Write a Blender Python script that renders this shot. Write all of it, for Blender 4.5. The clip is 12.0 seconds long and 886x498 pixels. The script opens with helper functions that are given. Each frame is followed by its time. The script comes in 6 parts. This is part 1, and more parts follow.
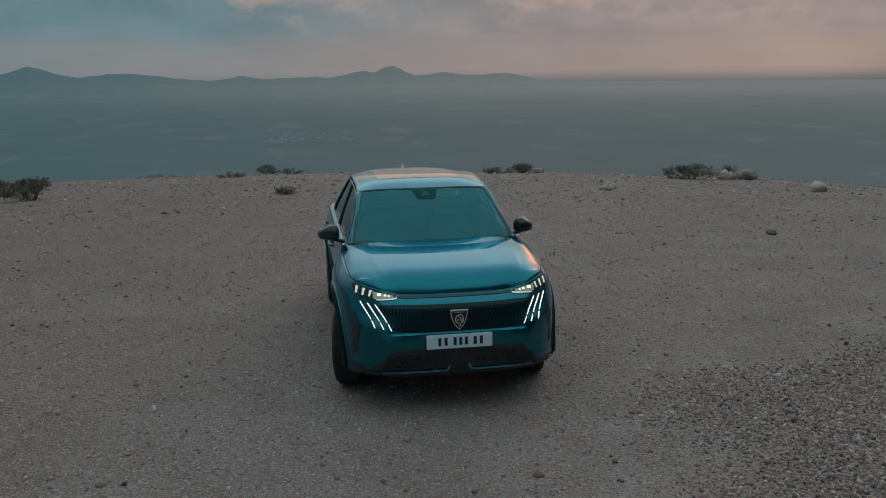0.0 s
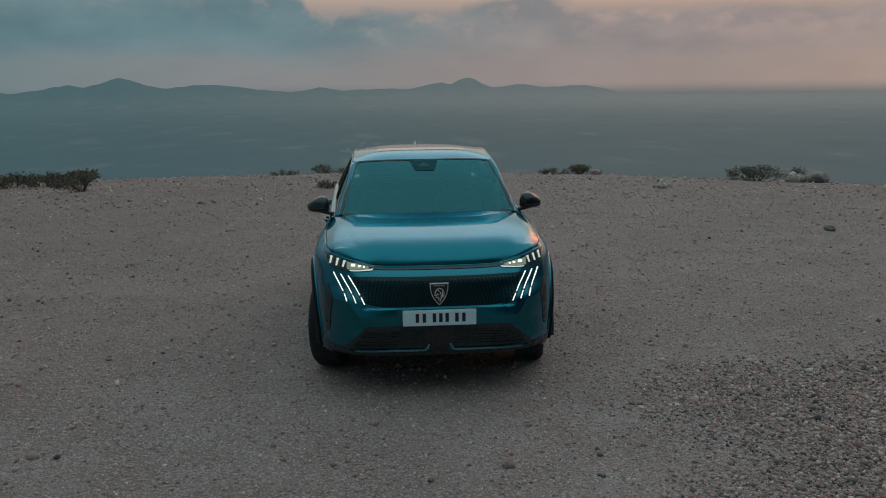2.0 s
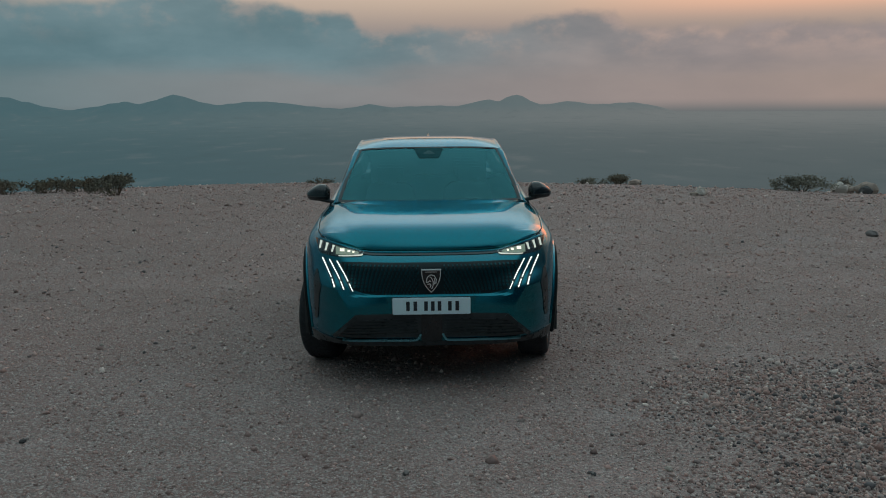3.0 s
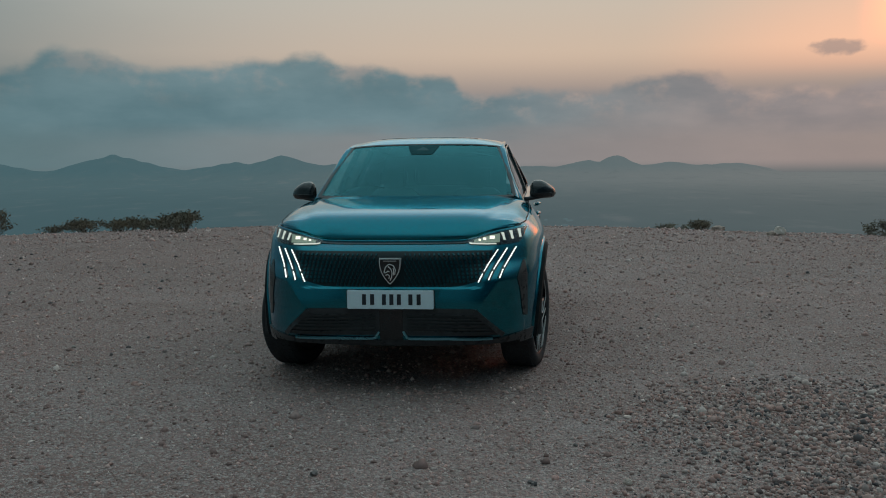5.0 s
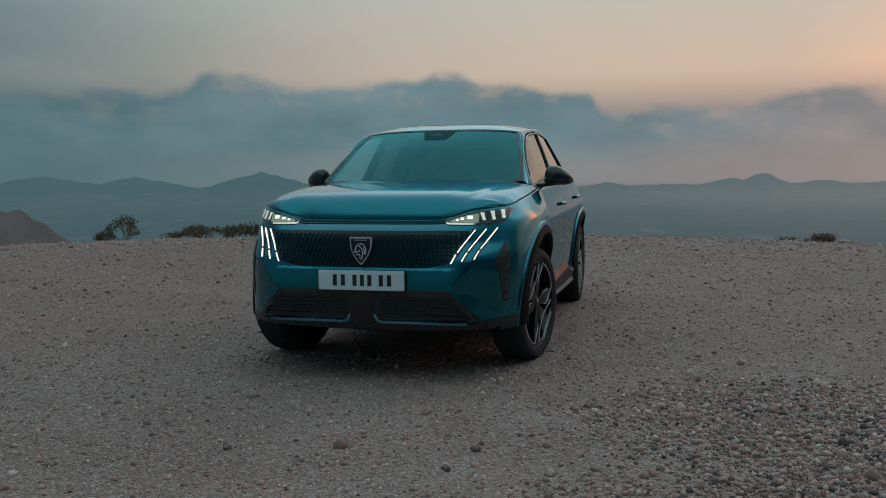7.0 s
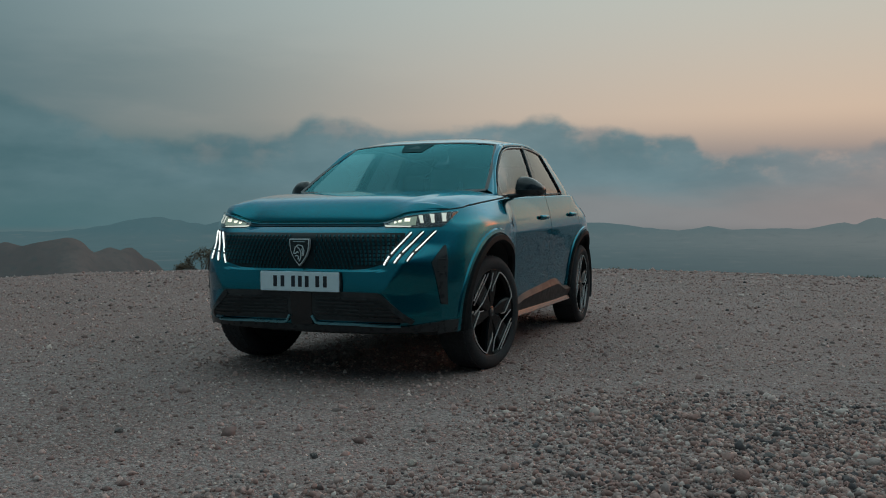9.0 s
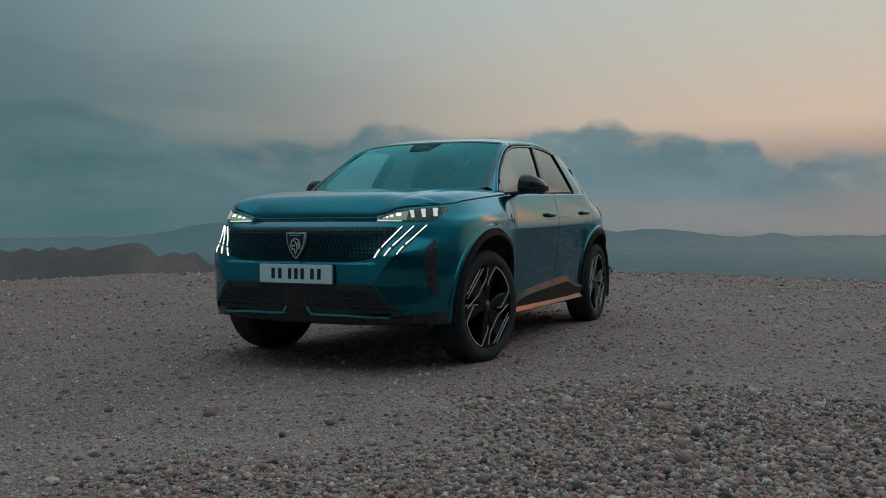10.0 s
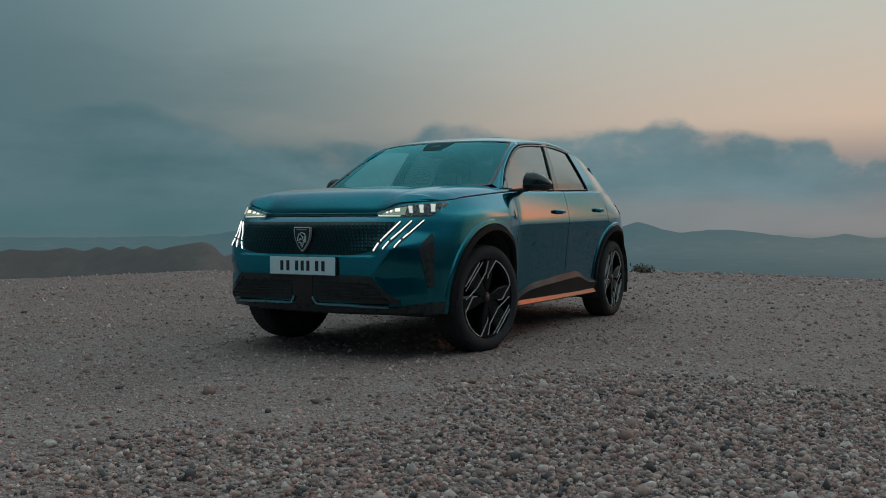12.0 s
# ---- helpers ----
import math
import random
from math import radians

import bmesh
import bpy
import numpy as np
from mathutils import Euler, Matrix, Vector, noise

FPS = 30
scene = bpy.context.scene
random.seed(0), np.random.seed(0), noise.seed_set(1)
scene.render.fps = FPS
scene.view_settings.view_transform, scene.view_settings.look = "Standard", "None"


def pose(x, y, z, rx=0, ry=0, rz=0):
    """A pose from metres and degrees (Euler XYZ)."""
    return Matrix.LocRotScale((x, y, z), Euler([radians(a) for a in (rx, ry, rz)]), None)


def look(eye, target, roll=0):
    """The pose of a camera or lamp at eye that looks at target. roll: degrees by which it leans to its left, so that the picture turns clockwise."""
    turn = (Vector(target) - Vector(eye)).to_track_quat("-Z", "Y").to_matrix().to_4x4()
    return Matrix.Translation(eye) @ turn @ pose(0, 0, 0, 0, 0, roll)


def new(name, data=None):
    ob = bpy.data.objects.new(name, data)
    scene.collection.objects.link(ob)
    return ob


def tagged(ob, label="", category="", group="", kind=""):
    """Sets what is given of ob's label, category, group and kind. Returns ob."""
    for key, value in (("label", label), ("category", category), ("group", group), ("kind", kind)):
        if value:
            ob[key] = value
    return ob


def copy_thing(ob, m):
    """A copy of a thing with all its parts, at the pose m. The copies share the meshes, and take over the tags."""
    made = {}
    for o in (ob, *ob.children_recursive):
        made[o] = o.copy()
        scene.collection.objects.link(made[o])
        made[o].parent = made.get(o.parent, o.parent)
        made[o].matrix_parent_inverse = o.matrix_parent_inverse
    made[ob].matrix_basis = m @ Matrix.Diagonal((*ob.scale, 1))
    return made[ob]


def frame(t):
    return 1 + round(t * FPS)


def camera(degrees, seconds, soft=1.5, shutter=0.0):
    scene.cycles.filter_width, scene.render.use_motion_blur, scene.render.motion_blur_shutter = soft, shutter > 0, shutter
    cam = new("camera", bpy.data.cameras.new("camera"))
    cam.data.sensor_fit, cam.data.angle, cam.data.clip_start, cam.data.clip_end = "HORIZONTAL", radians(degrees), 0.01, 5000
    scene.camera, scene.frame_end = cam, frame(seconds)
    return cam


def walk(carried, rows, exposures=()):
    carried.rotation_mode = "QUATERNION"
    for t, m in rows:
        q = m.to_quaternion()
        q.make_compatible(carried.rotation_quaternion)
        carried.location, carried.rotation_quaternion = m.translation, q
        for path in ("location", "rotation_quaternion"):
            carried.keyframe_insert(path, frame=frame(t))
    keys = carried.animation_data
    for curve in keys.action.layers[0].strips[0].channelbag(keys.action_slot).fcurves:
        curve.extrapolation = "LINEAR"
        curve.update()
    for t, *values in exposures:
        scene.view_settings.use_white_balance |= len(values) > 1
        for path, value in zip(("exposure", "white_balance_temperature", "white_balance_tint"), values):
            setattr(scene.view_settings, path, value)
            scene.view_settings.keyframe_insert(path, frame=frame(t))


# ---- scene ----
cam = camera(54.4, 12.0, soft=1.0)
PATH = [
    (0, (-1.137, -8.608, 2.666), (-0.826, -6.675, 2.257), -0.8),
    (0.5, (-0.959, -8.493, 2.572), (-0.686, -6.553, 2.172), -0.7),
    (1, (-0.779, -8.365, 2.463), (-0.546, -6.418, 2.071), -0.7),
    (1.5, (-0.601, -8.26, 2.357), (-0.409, -6.307, 1.97), -0.7),
    (2, (-0.398, -8.149, 2.226), (-0.255, -6.191, 1.845), -0.7),
    (2.5, (-0.217, -8.029, 2.096), (-0.122, -6.066, 1.725), -0.7),
    (3, (-0.022, -7.885, 1.95), (0.014, -5.915, 1.608), -0.6),
    (3.2, (0.057, -7.832, 1.89), (0.068, -5.858, 1.566), -0.6),
    (4.8, (0.724, -7.348, 1.446), (0.554, -5.366, 1.233), -0.6),
    (5, (0.801, -7.316, 1.413), (0.611, -5.336, 1.21), -0.6),
    (5.5, (1.013, -7.208, 1.353), (0.753, -5.234, 1.172), -0.6),
    (6, (1.234, -7.097, 1.3), (0.893, -5.133, 1.134), -0.5),
    (6.5, (1.45, -7.008, 1.228), (1.029, -5.059, 1.069), -0.6),
    (7, (1.685, -6.933, 1.166), (1.187, -5.003, 1.006), -0.5),
    (7.2, (1.779, -6.906, 1.141), (1.256, -4.982, 0.986), -0.5),
    (8.8, (2.45, -6.677, 0.952), (1.768, -4.798, 0.885), 0.1),
    (9, (2.551, -6.655, 0.933), (1.84, -4.786, 0.872), -0.1),
    (9.5, (2.773, -6.63, 0.895), (1.997, -4.787, 0.844), -0.1),
    (10, (2.967, -6.624, 0.865), (2.132, -4.807, 0.818), 0.0),
    (10.5, (3.139, -6.629, 0.842), (2.249, -4.839, 0.794), 0.1),
    (11, (3.267, -6.642, 0.832), (2.33, -4.876, 0.783), 0.1),
    (11.5, (3.359, -6.66, 0.832), (2.402, -4.905, 0.784), 0.1),
    (12, (3.438, -6.687, 0.83), (2.477, -4.934, 0.784), 0.1),
]
walk(cam, [(t, look(eye, target, roll)) for t, eye, target, roll in PATH])

# ---- world, sun, exposure ----
SUN_AZ, SUN_EL = radians(36), radians(6)
DIM_AZ = radians(112)


def node_tree(owner):
    owner.use_nodes = True
    t = owner.node_tree
    t.nodes.clear()
    return t


class Net:
    """Short hand for wiring shader nodes."""

    def __init__(self, owner):
        self.t = node_tree(owner)

    def n(self, kind, **props):
        node = self.t.nodes.new(kind)
        for k, v in props.items():
            if k == "blend":
                node.blend_type = v
            elif k == "op":
                node.operation = v
            elif k == "data":
                node.data_type = v
            elif k == "interp":
                node.interpolation_type = v
            elif k == "feature":
                node.feature = v
            elif k == "attr":
                node.attribute_name = v
        return node

    def put(self, socket, value):
        if isinstance(value, bpy.types.NodeSocket):
            self.t.links.new(value, socket)
        else:
            socket.default_value = value

    def math(self, op, a, b=0.0, c=0.0, clamp=False):
        m = self.n("ShaderNodeMath", op=op)
        m.use_clamp = clamp
        self.put(m.inputs[0], a), self.put(m.inputs[1], b), self.put(m.inputs[2], c)
        return m.outputs[0]

    def remap(self, v, a, b, c=0.0, d=1.0, smooth=True):
        m = self.n("ShaderNodeMapRange", interp="SMOOTHSTEP" if smooth else "LINEAR")
        self.put(m.inputs[0], v)
        for i, x in enumerate((a, b, c, d)):
            self.put(m.inputs[i + 1], x)
        return m.outputs[0]

    def mix(self, f, a, b, blend="MIX"):
        m = self.n("ShaderNodeMix", data="RGBA")
        m.blend_type = blend
        self.put(m.inputs[0], f), self.put(m.inputs[6], a), self.put(m.inputs[7], b)
        return m.outputs[2]

    def noise(self, vec, scale, detail=4.0, rough=0.55, distort=0.0):
        m = self.n("ShaderNodeTexNoise")
        if vec is not None:
            self.put(m.inputs["Vector"], vec)
        m.inputs["Scale"].default_value, m.inputs["Detail"].default_value = scale, detail
        m.inputs["Roughness"].default_value, m.inputs["Distortion"].default_value = rough, distort
        return m.outputs[0]

    def voronoi(self, vec, scale, feature="F1"):
        m = self.n("ShaderNodeTexVoronoi", feature=feature)
        if vec is not None:
            self.put(m.inputs["Vector"], vec)
        m.inputs["Scale"].default_value = scale
        return m

    def combine(self, x, y, z):
        m = self.n("ShaderNodeCombineXYZ")
        self.put(m.inputs[0], x), self.put(m.inputs[1], y), self.put(m.inputs[2], z)
        return m.outputs[0]

    def bump(self, height, strength, dist, normal=None):
        m = self.n("ShaderNodeBump")
        self.put(m.inputs["Height"], height)
        m.inputs["Strength"].default_value, m.inputs["Distance"].default_value = strength, dist
        if normal is not None:
            self.put(m.inputs["Normal"], normal)
        return m.outputs[0]


def rgb(r, g, b):
    return (r, g, b, 1.0)


def build_world():
    world = bpy.data.worlds.new("dusk_sky")
    scene.world = world
    w = Net(world)
    coords = w.n("ShaderNodeTexCoord").outputs["Generated"]
    sep = w.n("ShaderNodeSeparateXYZ")
    w.put(sep.inputs[0], coords)
    x, y, z = sep.outputs
    az = w.math("ARCTAN2", x, y)
    flat = w.math("SQRT", w.math("ADD", w.math("MULTIPLY", x, x), w.math("MULTIPLY", y, y)))
    el = w.math("ARCTAN2", z, flat)
    # how near a direction lies to the sunset
    c = w.math("ADD", w.math("MULTIPLY", x, math.sin(SUN_AZ)), w.math("MULTIPLY", y, math.cos(SUN_AZ)))
    warm = w.remap(c, -0.05, 0.95)
    low = w.remap(el, 0.42, 0.78, 1.0, 0.0)
    glow = w.math("MULTIPLY", warm, low)
    lift = w.math("ADD", el, w.math("MULTIPLY", c, 0.45))
    cool_sky = w.mix(w.remap(lift, 0.10, 0.95), rgb(*COOL_LOW), rgb(*ZENITH))
    warm_sky = w.mix(w.remap(el, 0.04, 0.30), rgb(*WARM_LOW), rgb(*WARM_MID))
    warm_sky = w.mix(w.remap(el, 0.25, 0.38), warm_sky, rgb(*WARM_HIGH))
    clear = w.mix(glow, cool_sky, warm_sky)
    hot = w.math("MULTIPLY", w.remap(c, 0.86, 0.985), w.math("MULTIPLY", w.remap(el, 0.07, 0.10), w.remap(el, 0.11, 0.26, 1.0, 0.0)))
    clear = w.mix(w.math("MULTIPLY", hot, 0.6), clear, rgb(*HOT))
    # the brightest part of the sunset: orange low down, paler above
    side = w.math("MULTIPLY", w.remap(az, radians(19.5), radians(26)), w.remap(az, radians(29), radians(39), 1.0, 0.0))
    blaze = w.mix(w.remap(el, 0.13, 0.36), rgb(*CORE), rgb(*CORE_HIGH))
    core = w.math("MULTIPLY", side, w.math("MULTIPLY", w.remap(el, 0.105, 0.15), w.remap(el, 0.26, 0.55, 1.0, 0.0)))
    # dull pink band between the cloud bank and the horizon
    under = w.mix(w.remap(c, 0.3, 1.0), rgb(*UNDER_COOL), rgb(*UNDER_WARM))
    under = w.mix(w.remap(c, 0.12, 0.74), rgb(*UNDER_FAR), under)
    clear = w.mix(w.remap(el, 0.06, 0.125, 1.0, 0.0), clear, under)
    # a faint physical sky under it
    sky = w.n("ShaderNodeTexSky")
    sky.sky_type = "NISHITA"
    sky.sun_disc, sky.sun_elevation, sky.sun_rotation = False, SUN_EL, SUN_AZ
    clear = w.mix(0.0015, clear, sky.outputs[0], "ADD")
    # long cloud bank with heaped tops
    flatmap = w.combine(az, w.math("MULTIPLY", el, 1.5), 0.0)
    big = w.noise(flatmap, 3.2, 3.0, 0.5)
    puff = w.noise(flatmap, 14.0, 8.0, 0.56, 0.0)
    heap = w.voronoi(w.combine(w.math("ADD", az, w.math("MULTIPLY", puff, 0.06)), w.math("MULTIPLY", el, 1.5), 0.0), 9.0).outputs["Distance"]
    top = CLOUD_TOPS[0][1]
    for (a, low_), (b, high_) in zip(CLOUD_TOPS, CLOUD_TOPS[1:]):
        top = w.math("ADD", top, w.remap(az, radians(a), radians(b), 0.0, high_ - low_))
    top = w.math("ADD", top, w.math("MULTIPLY", w.math("SUBTRACT", big, 0.5), 0.010))
    top = w.math("ADD", top, w.math("MULTIPLY", w.math("SUBTRACT", puff, 0.5), 0.036))
    top = w.math("ADD", top, w.math("MULTIPLY", w.math("SUBTRACT", 0.45, heap), 0.014))
    bank = w.remap(w.math("SUBTRACT", top, el), -0.003, 0.012)
    foot = w.math("ADD", 0.028, w.math("MULTIPLY", w.math("SUBTRACT", w.noise(w.combine(az, w.math("MULTIPLY", el, 6.0), 3.0), 4.0, 5.0), 0.5), 0.045))
    bank = w.math("MULTIPLY", bank, w.remap(w.math("SUBTRACT", el, foot), -0.012, 0.024, 0.3, 1.0))
    shade = w.remap(w.noise(w.combine(az, w.math("MULTIPLY", el, 2.6), 0.0), 6.5, 6.0, 0.55), 0.24, 0.76)
    cool_cloud = w.mix(shade, rgb(*CLOUD_COOL_DARK), rgb(*CLOUD_COOL))
    cool_cloud = w.mix(w.remap(c, 0.05, 0.66, 0.85, 0.0), cool_cloud, w.mix(shade, rgb(*CLOUD_FAR_DARK), rgb(*CLOUD_FAR)))
    warm_cloud = w.mix(shade, rgb(*CLOUD_WARM_DARK), rgb(*CLOUD_WARM))
    cloud = w.mix(w.remap(c, 0.72, 1.0), cool_cloud, warm_cloud)
    rim = w.math("MULTIPLY", w.remap(w.math("SUBTRACT", top, el), 0.0, 0.05, 1.0, 0.0), w.remap(w.noise(flatmap, 22.0, 4.0), 0.45, 0.7))
    cloud = w.mix(w.math("MULTIPLY", rim, w.math("MULTIPLY", warm, 0.45)), cloud, rgb(*RIM))
    colour = w.mix(w.math("MULTIPLY", bank, 0.93), clear, cloud)
    colour = w.mix(core, colour, blaze)
    # veils of higher, darker cloud away from the sunset
    veil_map = w.combine(w.math("MULTIPLY", az, 1.0), w.math("MULTIPLY", el, 4.5), 7.0)
    veil = w.remap(w.noise(veil_map, 2.4, 6.0, 0.55), 0.40, 0.68)
    veil = w.math("MULTIPLY", veil, w.remap(c, -0.1, 0.62, 1.0, 0.0))
    veil = w.math("MULTIPLY", veil, w.remap(el, 0.14, 0.34, 1.0, 0.15))
    colour = w.mix(w.math("MULTIPLY", veil, 0.70), colour, rgb(*VEIL))
    # one small dark cloud off the bank, near the glow
    u = w.math("DIVIDE", w.math("SUBTRACT", az, 0.328), 0.030)
    v = w.math("DIVIDE", w.math("SUBTRACT", el, 0.113), 0.009)
    r = w.math("ADD", w.math("MULTIPLY", u, u), w.math("MULTIPLY", v, v))
    wisp = w.remap(w.math("ADD", r, w.math("MULTIPLY", w.math("SUBTRACT", w.noise(flatmap, 45.0, 5.0), 0.5), 2.2)), 0.3, 1.2, 0.62, 0.0)
    colour = w.mix(wisp, colour, rgb(*CLOUD_WARM_DARK))
    # haze under the horizon line
    colour = w.mix(w.remap(el, -0.02, 0.0, 1.0, 0.0), colour, rgb(*HAZE))
    # a sky sector out of view is dimmed, added to darken the car's reflections
    d = w.math("ADD", w.math("MULTIPLY", x, math.sin(DIM_AZ)), w.math("MULTIPLY", y, math.cos(DIM_AZ)))
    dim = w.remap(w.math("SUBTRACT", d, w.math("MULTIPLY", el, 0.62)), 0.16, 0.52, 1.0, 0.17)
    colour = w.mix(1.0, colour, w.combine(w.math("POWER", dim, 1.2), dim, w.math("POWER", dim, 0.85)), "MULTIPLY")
    back = w.n("ShaderNodeBackground")
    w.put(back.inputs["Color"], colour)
    back.inputs["Strength"].default_value = SKY_STRENGTH
    out = w.n("ShaderNodeOutputWorld")
    w.put(out.inputs["Surface"], back.outputs[0])


SKY_STRENGTH = 1.0
# upper edge of the cloud bank: bearing in degrees, elevation in radians
CLOUD_TOPS = ((-80, 0.105), (-56, 0.126), (-48, 0.139), (-44.5, 0.122), (-41, 0.101), (-37, 0.095), (-33.0, 0.098), (-31.2, 0.108), (-29.4, 0.124), (-26.8, 0.123), (-24.4, 0.106), (-21, 0.112),
              (-16.6, 0.111), (-14.9, 0.124), (-13.3, 0.124), (-11.7, 0.108), (-5, 0.103), (-3.8, 0.085), (1, 0.084), (6, 0.092), (12, 0.095), (13.3, 0.079), (17, 0.075), (28, 0.084), (60, 0.095))
ZENITH, COOL_LOW = (0.50, 0.69, 0.73), (0.098, 0.168, 0.190)
WARM_HIGH = (1.0, 1.14, 1.11)
WARM_LOW, WARM_MID, HOT = (0.66, 0.46, 0.33), (0.51, 0.525, 0.47), (1.22, 0.60, 0.36)
CORE, CORE_HIGH = (4.8, 1.02, 0.38), (2.4, 1.25, 0.90)
UNDER_FAR = (0.066, 0.146, 0.162)
UNDER_COOL, UNDER_WARM = (0.200, 0.240, 0.252), (0.285, 0.240, 0.234)
CLOUD_COOL_DARK, CLOUD_COOL = (0.096, 0.180, 0.208), (0.160, 0.254, 0.284)
CLOUD_WARM_DARK, CLOUD_WARM = (0.236, 0.214, 0.220), (0.39, 0.31, 0.29)
CLOUD_FAR_DARK, CLOUD_FAR = (0.052, 0.120, 0.138), (0.105, 0.185, 0.205)
RIM, VEIL, HAZE = (0.62, 0.42, 0.33), (0.096, 0.168, 0.188), (0.13, 0.15, 0.155)
build_world()

sun = new("sunset_light", bpy.data.lights.new("sunset_light", "SUN"))
sun.data.energy, sun.data.angle, sun.data.color = 0.07, radians(40), (1.0, 0.62, 0.40)
sun.matrix_world = look((0, 0, 0), (-math.sin(SUN_AZ) * math.cos(SUN_EL + 0.08), -math.cos(SUN_AZ) * math.cos(SUN_EL + 0.08), -math.sin(SUN_EL + 0.08)))
scene.view_settings.exposure = 0.0


# ---- materials ----
def material(name):
    m = bpy.data.materials.new(name)
    return m, Net(m)


def principled(net, colour, rough, metal=0.0, normal=None, coat=0.0, coat_rough=0.03, spec=0.5):
    p = net.n("ShaderNodeBsdfPrincipled")
    net.put(p.inputs["Base Color"], colour)
    net.put(p.inputs["Roughness"], rough)
    net.put(p.inputs["Metallic"], metal)
    p.inputs["Specular IOR Level"].default_value = spec
    p.inputs["Coat Weight"].default_value, p.inputs["Coat Roughness"].default_value = coat, coat_rough
    if normal is not None:
        net.put(p.inputs["Normal"], normal)
    out = net.n("ShaderNodeOutputMaterial")
    net.put(out.inputs["Surface"], p.outputs[0])
    return p


def place(net):
    return net.n("ShaderNodeTexCoord").outputs["Object"]


def make_plain(name, colour, rough, metal=0.0, grain=60.0, vary=0.25, bump=0.0, coat=0.0, spec=0.5):
    """A surface of one substance with mottling at two scales."""
    m, k = material(name)
    pos = place(k)
    a = k.noise(pos, grain, 5.0)
    b = k.noise(pos, grain * 0.06, 3.0)
    f = k.math("ADD", k.math("MULTIPLY", a, 0.5), k.math("MULTIPLY", b, 0.5))
    dark = [v * (1 - vary) for v in colour]
    light = [min(1, v * (1 + vary)) for v in colour]
    col = k.mix(k.remap(f, 0.35, 0.65), rgb(*dark), rgb(*light))
    r = k.remap(b, 0.3, 0.7, max(0.02, rough * 0.85), min(1, rough * 1.15))
    normal = k.bump(a, bump, 0.002) if bump else None
    principled(k, col, r, metal, normal, coat, spec=spec)
    return m


def make_paint():
    m, k = material("teal_metallic_paint")
    pos = place(k)
    flake = k.noise(pos, 900.0, 2.0)
    dust = k.noise(pos, 3.0, 5.0)
    col = k.mix(k.remap(flake, 0.3, 0.7), rgb(0.0002, 0.126, 0.170), rgb(0.0004, 0.192, 0.244))
    r = k.remap(dust, 0.3, 0.7, 0.20, 0.25)
    p = principled(k, col, r, 0.98, None, 1.0, 0.03)
    p.inputs["Coat IOR"].default_value = 1.36
    p.inputs["Specular Tint"].default_value = rgb(0.14, 0.58, 0.78)
    return m


def make_glass(name, tint, head_on=0.05, rough=0.0, film=(0.95, 0.97, 0.97)):
    """Thin glazing: tinted see-through with a mirror film by angle."""
    m, k = material(name)
    clear = k.n("ShaderNodeBsdfTransparent")
    clear.inputs[0].default_value = rgb(*tint)
    gloss = k.n("ShaderNodeBsdfGlossy")
    gloss.inputs["Roughness"].default_value = rough
    gloss.inputs["Color"].default_value = rgb(*film)
    facing = k.n("ShaderNodeLayerWeight")
    facing.inputs[0].default_value = 0.5
    f = k.math("ADD", head_on, k.math("MULTIPLY", k.math("POWER", facing.outputs["Facing"], 5.0), 1 - head_on))
    mix = k.n("ShaderNodeMixShader")
    k.put(mix.inputs[0], f), k.put(mix.inputs[1], clear.outputs[0]), k.put(mix.inputs[2], gloss.outputs[0])
    out = k.n("ShaderNodeOutputMaterial")
    k.put(out.inputs["Surface"], mix.outputs[0])
    return m


def make_glow(name, colour, strength):
    m, k = material(name)
    e = k.n("ShaderNodeEmission")
    e.inputs[0].default_value, e.inputs[1].default_value = rgb(*colour), strength
    out = k.n("ShaderNodeOutputMaterial")
    k.put(out.inputs["Surface"], e.outputs[0])
    return m


